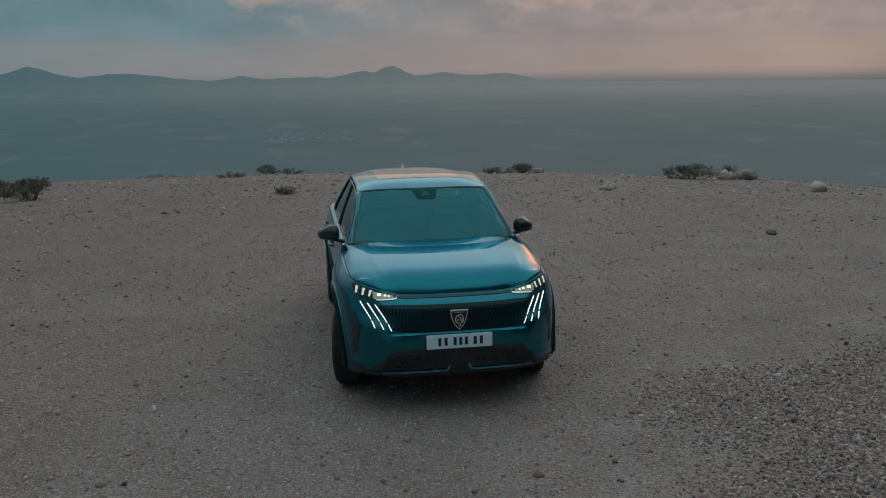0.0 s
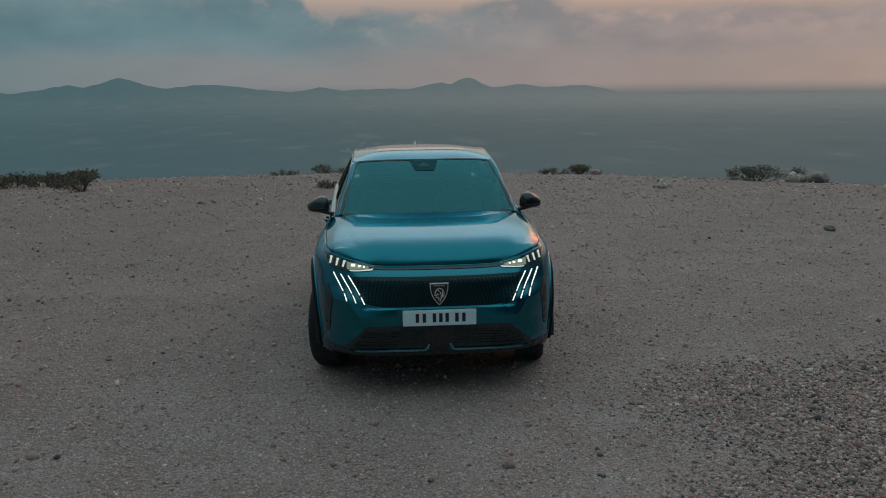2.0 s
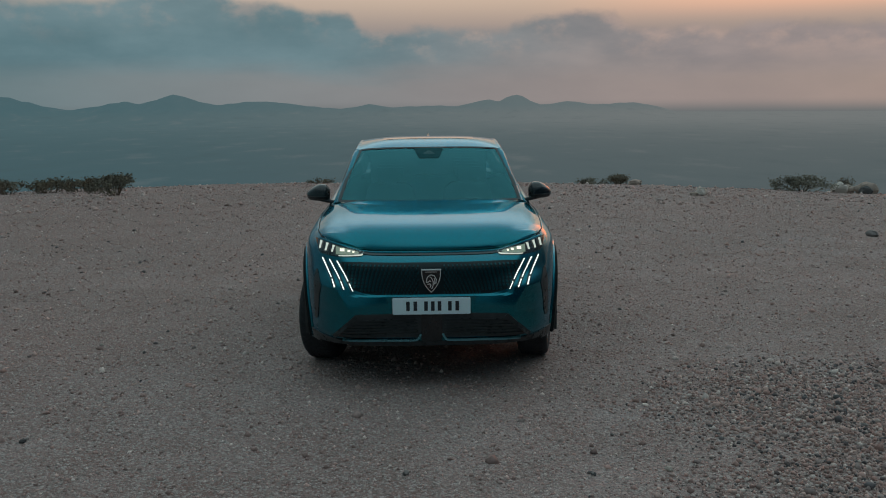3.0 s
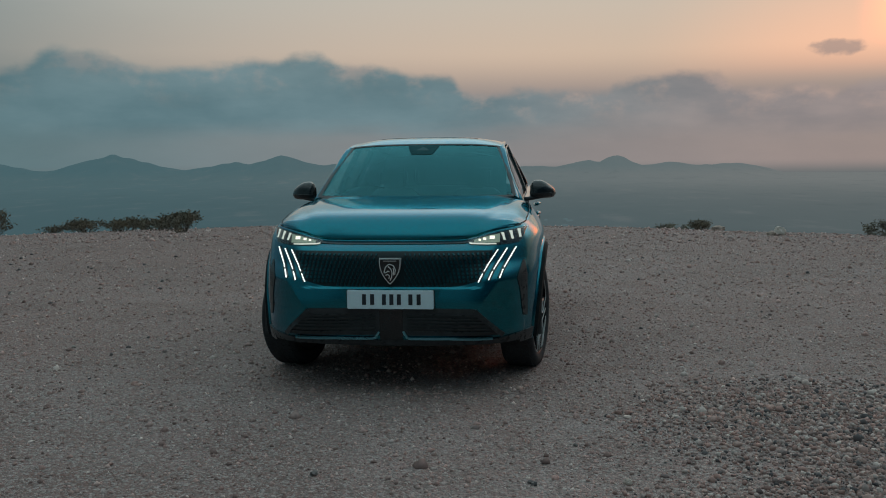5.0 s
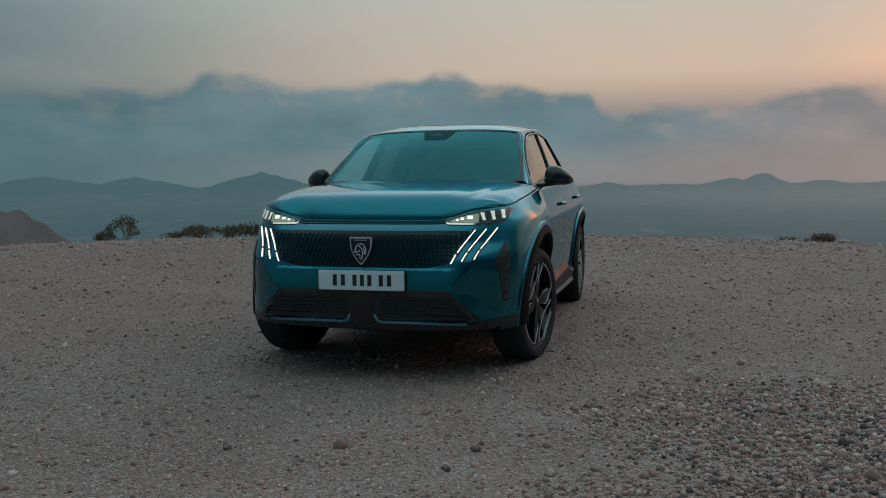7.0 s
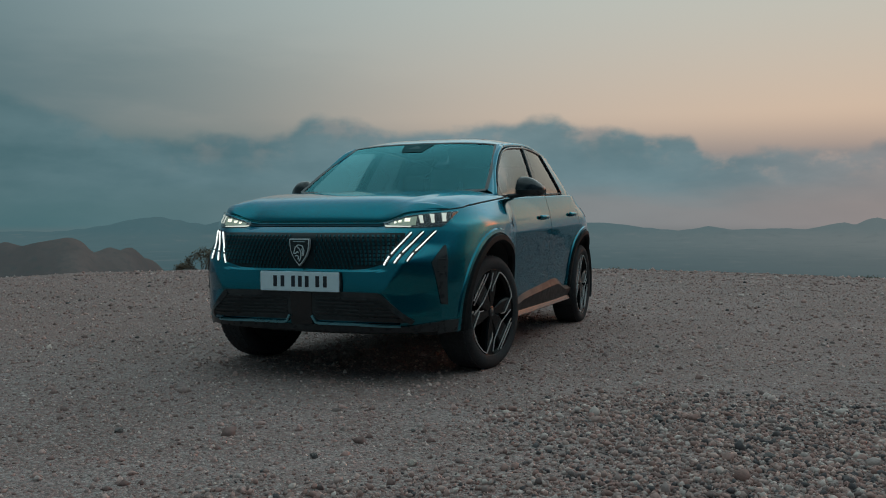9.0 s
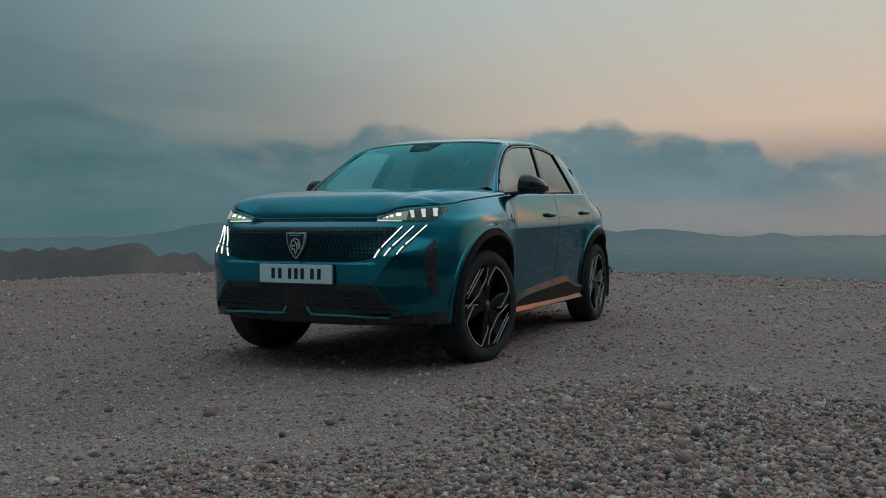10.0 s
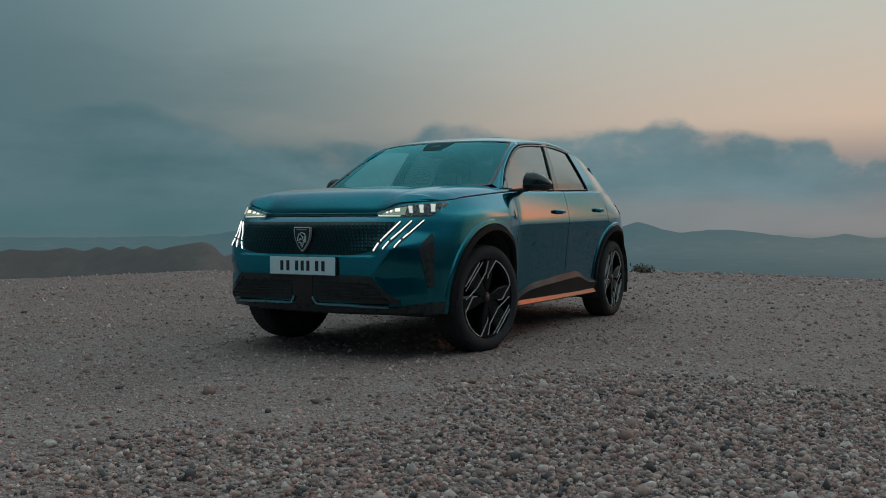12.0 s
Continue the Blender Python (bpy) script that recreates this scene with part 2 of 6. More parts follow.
def make_gravel_ground():
    m, k = material("dusty_gravel_ground")
    pos = place(k)
    big = k.noise(pos, 0.22, 5.0, 0.6)
    mid = k.noise(pos, 1.7, 6.0, 0.6)
    fine = k.noise(pos, 26.0, 6.0, 0.65)
    peb = k.voronoi(pos, 34.0)
    peb2 = k.voronoi(pos, 90.0)
    peb3 = k.voronoi(pos, 210.0)
    col = k.mix(k.remap(big, 0.35, 0.68), rgb(0.369, 0.230, 0.213), rgb(0.396, 0.290, 0.278))
    col = k.mix(k.remap(mid, 0.35, 0.7), col, rgb(0.287, 0.162, 0.145))
    flat = k.n("ShaderNodeSeparateXYZ")
    k.put(flat.inputs[0], pos)
    worn = k.noise(k.combine(k.math("MULTIPLY", flat.outputs[0], 0.40), flat.outputs[1], 0.0), 0.9, 5.0, 0.6)
    col = k.mix(k.remap(worn, 0.44, 0.66, 0.0, 0.75), col, k.mix(1.0, col, rgb(0.70, 0.63, 0.61), "MULTIPLY"))
    col = k.mix(k.remap(worn, 0.46, 0.30, 0.0, 0.8), col, k.mix(1.0, col, rgb(1.16, 1.13, 1.11), "MULTIPLY"))
    # redder soil on one side of the plateau, greyer grit on the other; lens falloff is darkened in too
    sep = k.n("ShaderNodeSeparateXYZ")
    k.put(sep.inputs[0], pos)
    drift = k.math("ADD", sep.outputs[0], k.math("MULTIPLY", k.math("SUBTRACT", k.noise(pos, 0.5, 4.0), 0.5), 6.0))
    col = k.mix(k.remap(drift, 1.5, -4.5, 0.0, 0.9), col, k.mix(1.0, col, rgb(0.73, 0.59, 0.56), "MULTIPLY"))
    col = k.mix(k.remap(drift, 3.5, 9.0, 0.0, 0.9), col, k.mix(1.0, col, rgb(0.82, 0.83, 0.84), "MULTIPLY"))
    speck = k.n("ShaderNodeSeparateColor")
    k.put(speck.inputs[0], peb2.outputs["Color"])
    col = k.mix(k.remap(speck.outputs[0], 0.50, 0.9, 0.0, 0.7), col, rgb(0.508, 0.447, 0.423))
    col = k.mix(k.remap(speck.outputs[1], 0.60, 0.95, 0.0, 0.7), col, rgb(0.157, 0.127, 0.118))
    grit = k.n("ShaderNodeSeparateColor")
    k.put(grit.inputs[0], peb3.outputs["Color"])
    col = k.mix(k.remap(grit.outputs[0], 0.55, 1.0, 0.0, 0.55), col, rgb(0.556, 0.472, 0.435))
    col = k.mix(k.remap(grit.outputs[1], 0.60, 1.0, 0.0, 0.7), col, rgb(0.121, 0.097, 0.091))
    lump = k.n("ShaderNodeSeparateColor")
    k.put(lump.inputs[0], peb.outputs["Color"])
    body = k.remap(peb.outputs["Distance"], 0.25, 0.5, 1.0, 0.0)
    col = k.mix(k.math("MULTIPLY", body, k.remap(lump.outputs[0], 0.74, 0.9, 0.0, 0.6)), col, rgb(0.520, 0.429, 0.399))
    col = k.mix(k.math("MULTIPLY", body, k.remap(lump.outputs[1], 0.80, 0.95, 0.0, 0.65)), col, rgb(0.140, 0.109, 0.103))
    col = k.mix(k.remap(fine, 0.3, 0.7, 0.0, 0.35), col, rgb(0.230, 0.169, 0.152))
    h = k.math("ADD", k.math("MULTIPLY", k.math("SUBTRACT", 1.0, peb.outputs["Distance"]), 0.6), k.math("MULTIPLY", k.math("SUBTRACT", 1.0, peb2.outputs["Distance"]), 0.35))
    h = k.math("ADD", h, k.math("MULTIPLY", fine, 0.5))
    normal = k.bump(h, 1.0, 0.018)
    principled(k, col, 0.95, 0.0, normal, spec=0.2)
    return m


def make_stone(name, *tones):
    """Loose stones: every one takes its own tone out of a short range of colours."""
    m, k = material(name)
    tone = k.n("ShaderNodeNewGeometry").outputs["Random Per Island"]
    pos = place(k)
    n = k.noise(pos, 70.0, 5.0)
    col = rgb(*tones[0])
    step = 1.0 / len(tones)
    for i, t in enumerate(tones[1:], 1):
        col = k.mix(k.remap(tone, i * step - 0.06, i * step + 0.06), col, rgb(*t))
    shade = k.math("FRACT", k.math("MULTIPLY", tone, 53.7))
    col = k.mix(1.0, col, k.mix(shade, rgb(0.66, 0.65, 0.66), rgb(1.26, 1.23, 1.22)), "MULTIPLY")
    col = k.mix(k.remap(n, 0.4, 0.72, 0.0, 0.35), col, rgb(0.12, 0.095, 0.085))
    principled(k, col, 0.92, 0.0, k.bump(n, 0.6, 0.004), spec=0.2)
    return m


def make_haze_land():
    """Plain and mountains; distance haze is put into their colour and given off as emission."""
    m, k = material("hazy_distant_land")
    geo = k.n("ShaderNodeNewGeometry")
    sep = k.n("ShaderNodeSeparateXYZ")
    k.put(sep.inputs[0], geo.outputs["Position"])
    x, y, z = sep.outputs
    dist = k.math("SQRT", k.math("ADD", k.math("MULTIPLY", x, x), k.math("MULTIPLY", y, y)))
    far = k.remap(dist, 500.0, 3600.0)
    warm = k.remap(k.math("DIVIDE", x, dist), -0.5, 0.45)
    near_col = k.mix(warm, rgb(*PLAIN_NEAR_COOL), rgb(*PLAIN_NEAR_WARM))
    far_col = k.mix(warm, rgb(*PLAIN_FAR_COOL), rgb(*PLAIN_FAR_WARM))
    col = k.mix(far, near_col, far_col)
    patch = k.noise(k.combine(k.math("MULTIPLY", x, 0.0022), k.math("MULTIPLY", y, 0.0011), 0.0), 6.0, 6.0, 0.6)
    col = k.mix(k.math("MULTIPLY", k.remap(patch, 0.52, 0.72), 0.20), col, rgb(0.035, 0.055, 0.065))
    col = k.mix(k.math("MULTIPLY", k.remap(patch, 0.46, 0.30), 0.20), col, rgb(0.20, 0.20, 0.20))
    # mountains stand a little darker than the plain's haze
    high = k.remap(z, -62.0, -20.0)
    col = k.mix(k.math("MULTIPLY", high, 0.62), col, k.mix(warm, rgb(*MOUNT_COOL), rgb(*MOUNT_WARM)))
    # emission fades towards the dimmed sky sector: dusk shade put into the glow
    dim_side = k.math("DIVIDE", k.math("ADD", k.math("MULTIPLY", x, math.sin(DIM_AZ)), k.math("MULTIPLY", y, math.cos(DIM_AZ))), dist)
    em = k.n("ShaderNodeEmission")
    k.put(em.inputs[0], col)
    k.put(em.inputs[1], k.remap(dim_side, 0.24, 0.84, 0.88, 0.12))
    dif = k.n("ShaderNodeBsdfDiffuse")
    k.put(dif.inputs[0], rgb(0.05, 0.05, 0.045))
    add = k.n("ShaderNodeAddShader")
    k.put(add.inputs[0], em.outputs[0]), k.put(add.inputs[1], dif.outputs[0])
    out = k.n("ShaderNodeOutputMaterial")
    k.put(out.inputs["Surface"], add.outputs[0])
    return m


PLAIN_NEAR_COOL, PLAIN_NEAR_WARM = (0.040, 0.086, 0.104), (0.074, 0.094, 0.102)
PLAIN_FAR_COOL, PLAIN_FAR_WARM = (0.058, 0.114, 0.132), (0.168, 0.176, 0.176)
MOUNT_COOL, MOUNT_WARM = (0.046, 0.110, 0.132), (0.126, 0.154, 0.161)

PAINT = make_paint()
BLACK = make_plain("black_plastic", (0.036, 0.041, 0.044), 0.30, grain=400, bump=0.10, spec=0.24)
CLADDING = make_plain("rough_black_cladding", (0.020, 0.021, 0.022), 0.5, grain=400, bump=0.15, spec=0.03)
GLOSS_BLACK = make_plain("gloss_black", (0.011, 0.016, 0.019), 0.10, grain=40, spec=0.55)
INNER = make_plain("dark_underbody", (0.042, 0.044, 0.046), 0.8, grain=30)
RUBBER = make_plain("tyre_rubber", (0.046, 0.047, 0.050), 0.75, grain=90, bump=0.3, spec=0.06)
SILVER = make_plain("machined_alloy", (0.85, 0.86, 0.87), 0.22, 0.60, grain=200, vary=0.08)
DARK_ALLOY = make_plain("black_alloy", (0.007, 0.008, 0.009), 0.16, 0.0, grain=80, spec=0.14)
CHROME = make_plain("satin_chrome", (0.5, 0.52, 0.53), 0.2, 1.0, grain=100, vary=0.05)
# white of the plate with cool sky light tinted into it
PLATE_SKY_WHITE = make_plain("plate_white_sky_tint", (0.74, 0.89, 0.94), 0.4, grain=50, vary=0.03)
PLATE_INK = make_plain("plate_ink", (0.015, 0.02, 0.03), 0.5, grain=50)
TRIM_TEAL = make_plain("satin_teal_trim", (0.16, 0.42, 0.50), 0.3, 0.9, grain=120, vary=0.1)
LOZENGE = make_plain("grille_lozenge_paint", (0.003, 0.066, 0.082), 0.36, 0.8, grain=120, coat=0.3)
SILL_BLACK = make_plain("satin_black_sill", (0.012, 0.013, 0.014), 0.38, grain=300, bump=0.1, spec=0.10)
SILL = make_plain("satin_dark_trim", (0.045, 0.050, 0.054), 0.18, 0.9, grain=120, vary=0.1)
GRILLE_BLACK = make_plain("satin_black_grille", (0.003, 0.014, 0.018), 0.4, grain=80, spec=0.25)
CABIN = make_plain("dark_cabin_cloth", (0.03, 0.032, 0.034), 0.8, grain=150, bump=0.3)
WINDSCREEN = make_glass("windscreen_glass", (0.45, 0.62, 0.62), 0.135, 0.0, (0.26, 0.86, 0.96))
SIDE_GLASS = make_glass("side_glass", (0.88, 0.95, 0.92), 0.11)
PRIVACY = make_glass("privacy_glass", (0.20, 0.22, 0.22), 0.13)
FRIT = make_plain("printed_glass_border", (0.018, 0.078, 0.088), 0.55, grain=40, spec=0.02)
FRIT_WINDOW = make_plain("camera_pane", (0.055, 0.125, 0.135), 0.5, grain=40, spec=0.05)
ROOF_GLASS = make_plain("roof_glass", (0.01, 0.012, 0.014), 0.08, grain=40, coat=1.0)
LAMP_GLASS = make_glass("lamp_glass", (0.92, 0.95, 0.95), 0.04)
LED = make_glow("white_led", (0.92, 1.0, 0.97), 1.4)
LED_SOFT = make_glow("soft_white_led", (0.92, 1.0, 0.90), 0.68)
BEAM = make_glow("dipped_beam", (1.0, 0.98, 0.80), 1.3)
BEAM_SOFT = make_glow("beam_diffuser", (0.58, 0.78, 0.62), 0.30)
AMBER = make_plain("amber_lens", (0.35, 0.06, 0.01), 0.2, grain=60, coat=0.5)
RED_LENS = make_plain("red_lens", (0.25, 0.01, 0.01), 0.2, grain=60, coat=0.5)
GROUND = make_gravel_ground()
GRAVEL = make_stone("loose_gravel", (0.299, 0.195, 0.176), (0.468, 0.293, 0.260), (0.572, 0.390, 0.351), (0.442, 0.299, 0.267), (0.650, 0.520, 0.481))
GREY_GRAVEL = make_stone("mixed_shingle", (0.135, 0.119, 0.122), (0.445, 0.276, 0.242), (0.538, 0.371, 0.326), (0.351, 0.265, 0.247), (0.643, 0.530, 0.484), (0.410, 0.249, 0.216))
BOULDER = make_stone("weathered_boulder", (0.260, 0.195, 0.163), (0.520, 0.403, 0.338))
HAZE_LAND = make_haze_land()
TWIG = make_plain("dry_twig", (0.120, 0.090, 0.066), 0.9, grain=50)
LEAF = make_plain("dusty_leaf", (0.144, 0.118, 0.084), 0.85, grain=20, vary=0.4)


# ---- mesh helpers ----
def mesh_object(name, verts, faces, mat, parent=None, label="", smooth=True):
    me = bpy.data.meshes.new(name)
    me.from_pydata([tuple(map(float, v)) for v in verts], [], [tuple(map(int, f)) for f in faces])
    me.update()
    if mat is not None:
        me.materials.append(mat)
    if smooth:
        me.polygons.foreach_set("use_smooth", [True] * len(me.polygons))
    ob = new(name, me)
    if parent is not None:
        ob.parent = parent
    if label:
        tagged(ob, label=label)
    return ob


def part(name, bm, mat, parent, label="", smooth=False):
    me = bpy.data.meshes.new(name)
    bm.normal_update()
    bm.to_mesh(me)
    bm.free()
    me.materials.append(mat)
    if smooth:
        me.polygons.foreach_set("use_smooth", [True] * len(me.polygons))
    ob = new(name, me)
    ob.parent = parent
    if label:
        tagged(ob, label=label)
    return ob


def thing(name, label, category, group="", kind=""):
    return tagged(new(name), label, category, group, kind)


def fractal(p, octaves=4, lac=2.1, gain=0.5):
    v, amp = 0.0, 1.0
    for _ in range(octaves):
        v += amp * noise.noise(p)
        p, amp = p * lac, amp * gain
    return v


def smoothstep(a, b, v):
    t = np.clip((v - a) / (b - a), 0.0, 1.0)
    return t * t * (3 - 2 * t)


# ---- the ground, the valley and the mountains ----
DOME_X, DOME_Y, DOME_R, DOME_A, DOME_K, DOME_T = 1.896, -0.23, 5.44, 0.00437, -0.266, 0.874


def ground_z(x, y):
    """Height of the plateau: level round the car, then ever steeper."""
    dx, dy = x - DOME_X, y - DOME_Y
    c, s = math.cos(DOME_T), math.sin(DOME_T)
    u, v = dx * c + dy * s, (dy * c - dx * s) * math.exp(DOME_K)
    r = np.maximum(0.0, np.sqrt(u * u + v * v) - DOME_R)
    fall = np.where(r < 45, DOME_A * r * r, DOME_A * 45 * 45 + DOME_A * 90 * (r - 45))
    return -np.minimum(fall, 90.0)


def rough_z(x, y):
    near = math.hypot(x, y + 1.0)
    p = Vector((x, y, 0.3))
    z = 0.030 * fractal(p * 0.55, 3) + 0.010 * fractal(p * 2.7, 3)
    z += 0.10 * fractal(p * 0.13, 2) * float(smoothstep(7, 22, near))
    return z * float(smoothstep(1.0, 4.5, near) * 0.65 + 0.35)


def height(x, y):
    return float(ground_z(x, y)) + rough_z(x, y)


def build_ground():
    rings = [0.0]
    r, step = 0.0, 0.09
    while r < 230:
        r += step
        if r > 9:
            step *= 1.045
        rings.append(r)
    spokes = 300
    verts, faces = [], []
    for r in rings:
        for k in range(spokes):
            a = 2 * math.pi * k / spokes
            x, y = 0.8 + r * math.cos(a), -1.2 + r * math.sin(a)
            verts.append((x, y, height(x, y)))
    for i in range(len(rings) - 1):
        for k in range(spokes):
            k2 = (k + 1) % spokes
            a, b, c, d = i * spokes + k, i * spokes + k2, (i + 1) * spokes + k2, (i + 1) * spokes + k
            faces.append((a, d, c) if i == 0 else (a, d, c, b))
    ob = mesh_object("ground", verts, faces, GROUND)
    return tagged(ob, "pinkish brown dusty gravel plateau falling away to a valley", "ground", kind="structure")


# peaks of the skyline: bearing in degrees, metres over eye level, half width in degrees
PEAKS = [(-64, 20, 9), (-39.4, 34, 6), (-34, 26, 5), (-26.3, 46, 5.0), (-19, 10, 4), (-16.0, 38, 4.0),
         (-11, 5, 6), (-3.7, -12, 2.0), (0.5, -24, 5), (5.9, 29, 2.2), (4.2, 0, 3.0), (9.2, -10, 3.4), (12.8, -18, 4.2), (26, -76, 6)]


def skyline(deg):
    base = -34.0 - 44.0 * float(smoothstep(13.0, 17.5, deg))
    h = base
    for a, top, wide in PEAKS:
        d = abs(deg - a) / wide
        if d < 1:
            shape = (1 - d) ** 1.35 * 0.72 + (0.5 + 0.5 * math.cos(math.pi * d)) * 0.28
            h = max(h, base + (top - base) * shape)
    return h


def build_valley():
    radii = list(np.geomspace(190, 3000, 34)) + list(np.linspace(3080, 4850, 30))
    bearings = list(np.arange(-75, 50, 0.22)) + list(np.arange(50, 285, 3.0))
    verts, faces = [], []
    n = len(bearings)
    for r in radii:
        for deg in bearings:
            a = radians(deg)
            x, y = r * math.sin(a), r * math.cos(a)
            z = -76 + 2.0 * fractal(Vector((x * 0.004, y * 0.004, 0)), 3)
            if -75 <= deg <= 50:
                peak = skyline(deg) + 2.4 * fractal(Vector((deg * 0.55, 3.3, r * 0.0011)), 4)
                rise = max(0.0, 1 - abs(r - 4000 - 120 * math.sin(deg * 0.5)) / 760) ** 1.4
                fold = 1 - 0.25 * abs(fractal(Vector((deg * 0.9, r * 0.003, 1.0)), 3)) * (1 - rise)
                z += max(0.0, peak + 76) * rise * fold
            verts.append((x, y, z))
    for i in range(len(radii) - 1):
        for k in range(n):
            k2 = (k + 1) % n
            faces.append((i * n + k, i * n + k2, (i + 1) * n + k2, (i + 1) * n + k))
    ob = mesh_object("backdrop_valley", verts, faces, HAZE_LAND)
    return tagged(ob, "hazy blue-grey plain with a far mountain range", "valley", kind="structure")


build_ground()
build_valley()


# ---- the car: surface functions ----
def curve(*pts):
    """A smooth function through a few (position, value) pairs."""
    xs, ys = np.array([p[0] for p in pts], float), np.array([p[1] for p in pts], float)
    sl = np.diff(ys) / np.diff(xs)
    m = np.zeros(len(xs))
    m[0], m[-1] = sl[0], sl[-1]
    for i in range(1, len(xs) - 1):
        if sl[i - 1] * sl[i] > 0:
            m[i] = 2 * sl[i - 1] * sl[i] / (sl[i - 1] + sl[i])

    def f(v):
        v = min(max(float(v), xs[0]), xs[-1])
        i = min(int(np.searchsorted(xs, v, side="right")) - 1, len(xs) - 2)
        h = xs[i + 1] - xs[i]
        t = (v - xs[i]) / h
        return float((1 + 2 * t) * (1 - t) ** 2 * ys[i] + t * (1 - t) ** 2 * h * m[i] + t * t * (3 - 2 * t) * ys[i + 1] + t * t * (t - 1) * h * m[i + 1])
    return f


FRONT_AXLE, REAR_AXLE, WHEEL_R, WHEEL_Z, ARCH_R = -1.395, 1.335, 0.362, 0.362, 0.456
SIDE_START, REAR_START, SHAPE = -1.12, 1.0, 3.0
half_width = curve((0.18, 0.84), (0.26, 0.905), (0.36, 0.918), (0.5, 0.922), (0.68, 0.928), (0.78, 0.932), (0.86, 0.933), (0.92, 0.930), (0.97, 0.921), (1.01, 0.906), (1.05, 0.882), (1.10, 0.846), (1.2, 0.79))
round_ = curve((0.18, 3.7), (0.55, 3.8), (0.70, 3.55), (0.86, 3.1), (1.0, 2.9), (1.2, 2.8))
nose = curve((0.18, -2.12), (0.24, -2.20), (0.31, -2.245), (0.38, -2.262), (0.5, -2.268), (0.62, -2.275), (0.72, -2.272), (0.82, -2.262), (0.88, -2.245), (0.93, -2.225), (1.0, -2.20), (1.2, -2.1))
recess = curve((0.18, 0.0), (0.845, 0.0), (0.88, 0.035), (0.915, 0.095), (0.97, 0.16), (1.2, 0.3))
tail = curve((0.18, 2.02), (0.3, 2.17), (0.55, 2.245), (0.8, 2.24), (1.0, 2.19), (1.2, 2.10))


# the doors: a crease runs along them; they lean in over it and tuck in below
crease_z = curve((-1.9, 0.835), (-0.9, 0.864), (0.8, 0.913), (1.6, 0.935), (2.3, 0.94))
tuck = curve((-0.75, -0.066), (-0.56, -0.052), (-0.38, -0.0385), (-0.27, -0.030), (-0.15, -0.0190), (-0.06, -0.0078), (0.0, 0.0))


def door_x(y, z):
    h = z - crease_z(y)
    wide = 0.908 + 0.014 * y - 0.006 * ((y - 0.95) / 1.1) ** 2
    if h > 0:
        return wide - 0.105 * h - 0.50 * h * h
    return wide + tuck(h)


def front_y(x, z):
    """The nose: how far forward the body reaches at (x, z)."""
    a, y0 = half_width(z), nose(z)
    q = min(abs(x) / a, 1.0)
    inner = recess(z) * (1 - float(smoothstep(0.44, 0.68, q)))
    # a folded edge runs from the claws down to the lower intake and out again
    fold = 0.53 + (z - 0.535) * 0.62 if z > 0.535 else 0.53 + (0.535 - z) * 0.67
    d = abs(x) - fold
    tent = max(0.0, 1 - (d / 0.24 if d > 0 else -d / 0.30))
    tent = tent * float(smoothstep(0.33, 0.42, z) * smoothstep(0.82, 0.70, z)) * 0.050
    # shelf under the grille
    shelf = 0.010 * float(smoothstep(0.655, 0.672, z) * smoothstep(0.90, 0.87, z)) * float(smoothstep(0.56, 0.50, abs(x)))
    return y0 + inner - tent + shelf + (SIDE_START - y0) * (1 - (1 - q ** round_(z)) ** (1 / round_(z)))


def side_x(y, z):
    """The flank: half the width at (y, z)."""
    a = half_width(z)
    if y < SIDE_START:
        q = min((SIDE_START - y) / (SIDE_START - nose(z)), 1.0)
        a *= (1 - q ** round_(z)) ** (1 / round_(z))
    elif y > REAR_START:
        q = min((y - REAR_START) / (tail(z) - REAR_START), 1.0)
        a *= (1 - q ** SHAPE) ** (1 / SHAPE)
    taper = 0.034 * float(smoothstep(-0.80, -1.55, y) * smoothstep(0.92, 1.07, z))
    door = float(smoothstep(-1.15, -0.78, y) * smoothstep(1.5, 0.95, y))
    return (a - taper) * (1 - door) + door_x(y, z) * door if door > 0 else a - taper


belt_front = curve((0.0, 0.930), (0.40, 0.930), (0.47, 0.937), (0.60, 0.978), (0.74, 0.998), (0.80, 1.004), (0.95, 1.01))
belt_side = curve((-2.0, 0.99), (-1.80, 1.012), (-1.40, 1.055), (-0.75, 1.106), (0.2, 1.142), (0.8, 1.166), (1.2, 1.172), (1.7, 1.150), (2.3, 1.12))


PANELS = (("front_fender", -1.706, -0.872), ("front_door", -0.864, 0.126), ("rear_door", 0.134, 1.10), ("rear_quarter", 1.108, 2.2))
Z_LOW, Z_NOSE = 0.20, 0.314
V_ROWS = np.concatenate([np.linspace(0, 0.15, 7), np.linspace(0.17, 0.86, 46), np.linspace(0.88, 1.0, 9)])


def belt_at(y):
    return belt_side(y)


def grid_faces(rows, cols):
    return [(i * cols + k, i * cols + k + 1, (i + 1) * cols + k + 1, (i + 1) * cols + k) for i in range(rows - 1) for k in range(cols - 1)]


def sheet(name, grid, mat, parent, label="", flip=False, mirror=False, keep=None):
    """A panel from a grid of points; keep(face's points) tells which of its faces stay."""
    rows, cols = len(grid), len(grid[0])
    verts = [p for row in grid for p in row]
    if mirror:
        verts = [(-x, y, z) for x, y, z in verts]
    faces = grid_faces(rows, cols)
    if keep:
        faces = [f for f in faces if keep([verts[i] for i in f])]
    if flip != mirror:
        faces = [f[::-1] for f in faces]
    used = sorted({i for f in faces for i in f})
    index = {v: k for k, v in enumerate(used)}
    return mesh_object(name, [verts[i] for i in used], [tuple(index[i] for i in f) for f in faces], mat, parent, label)


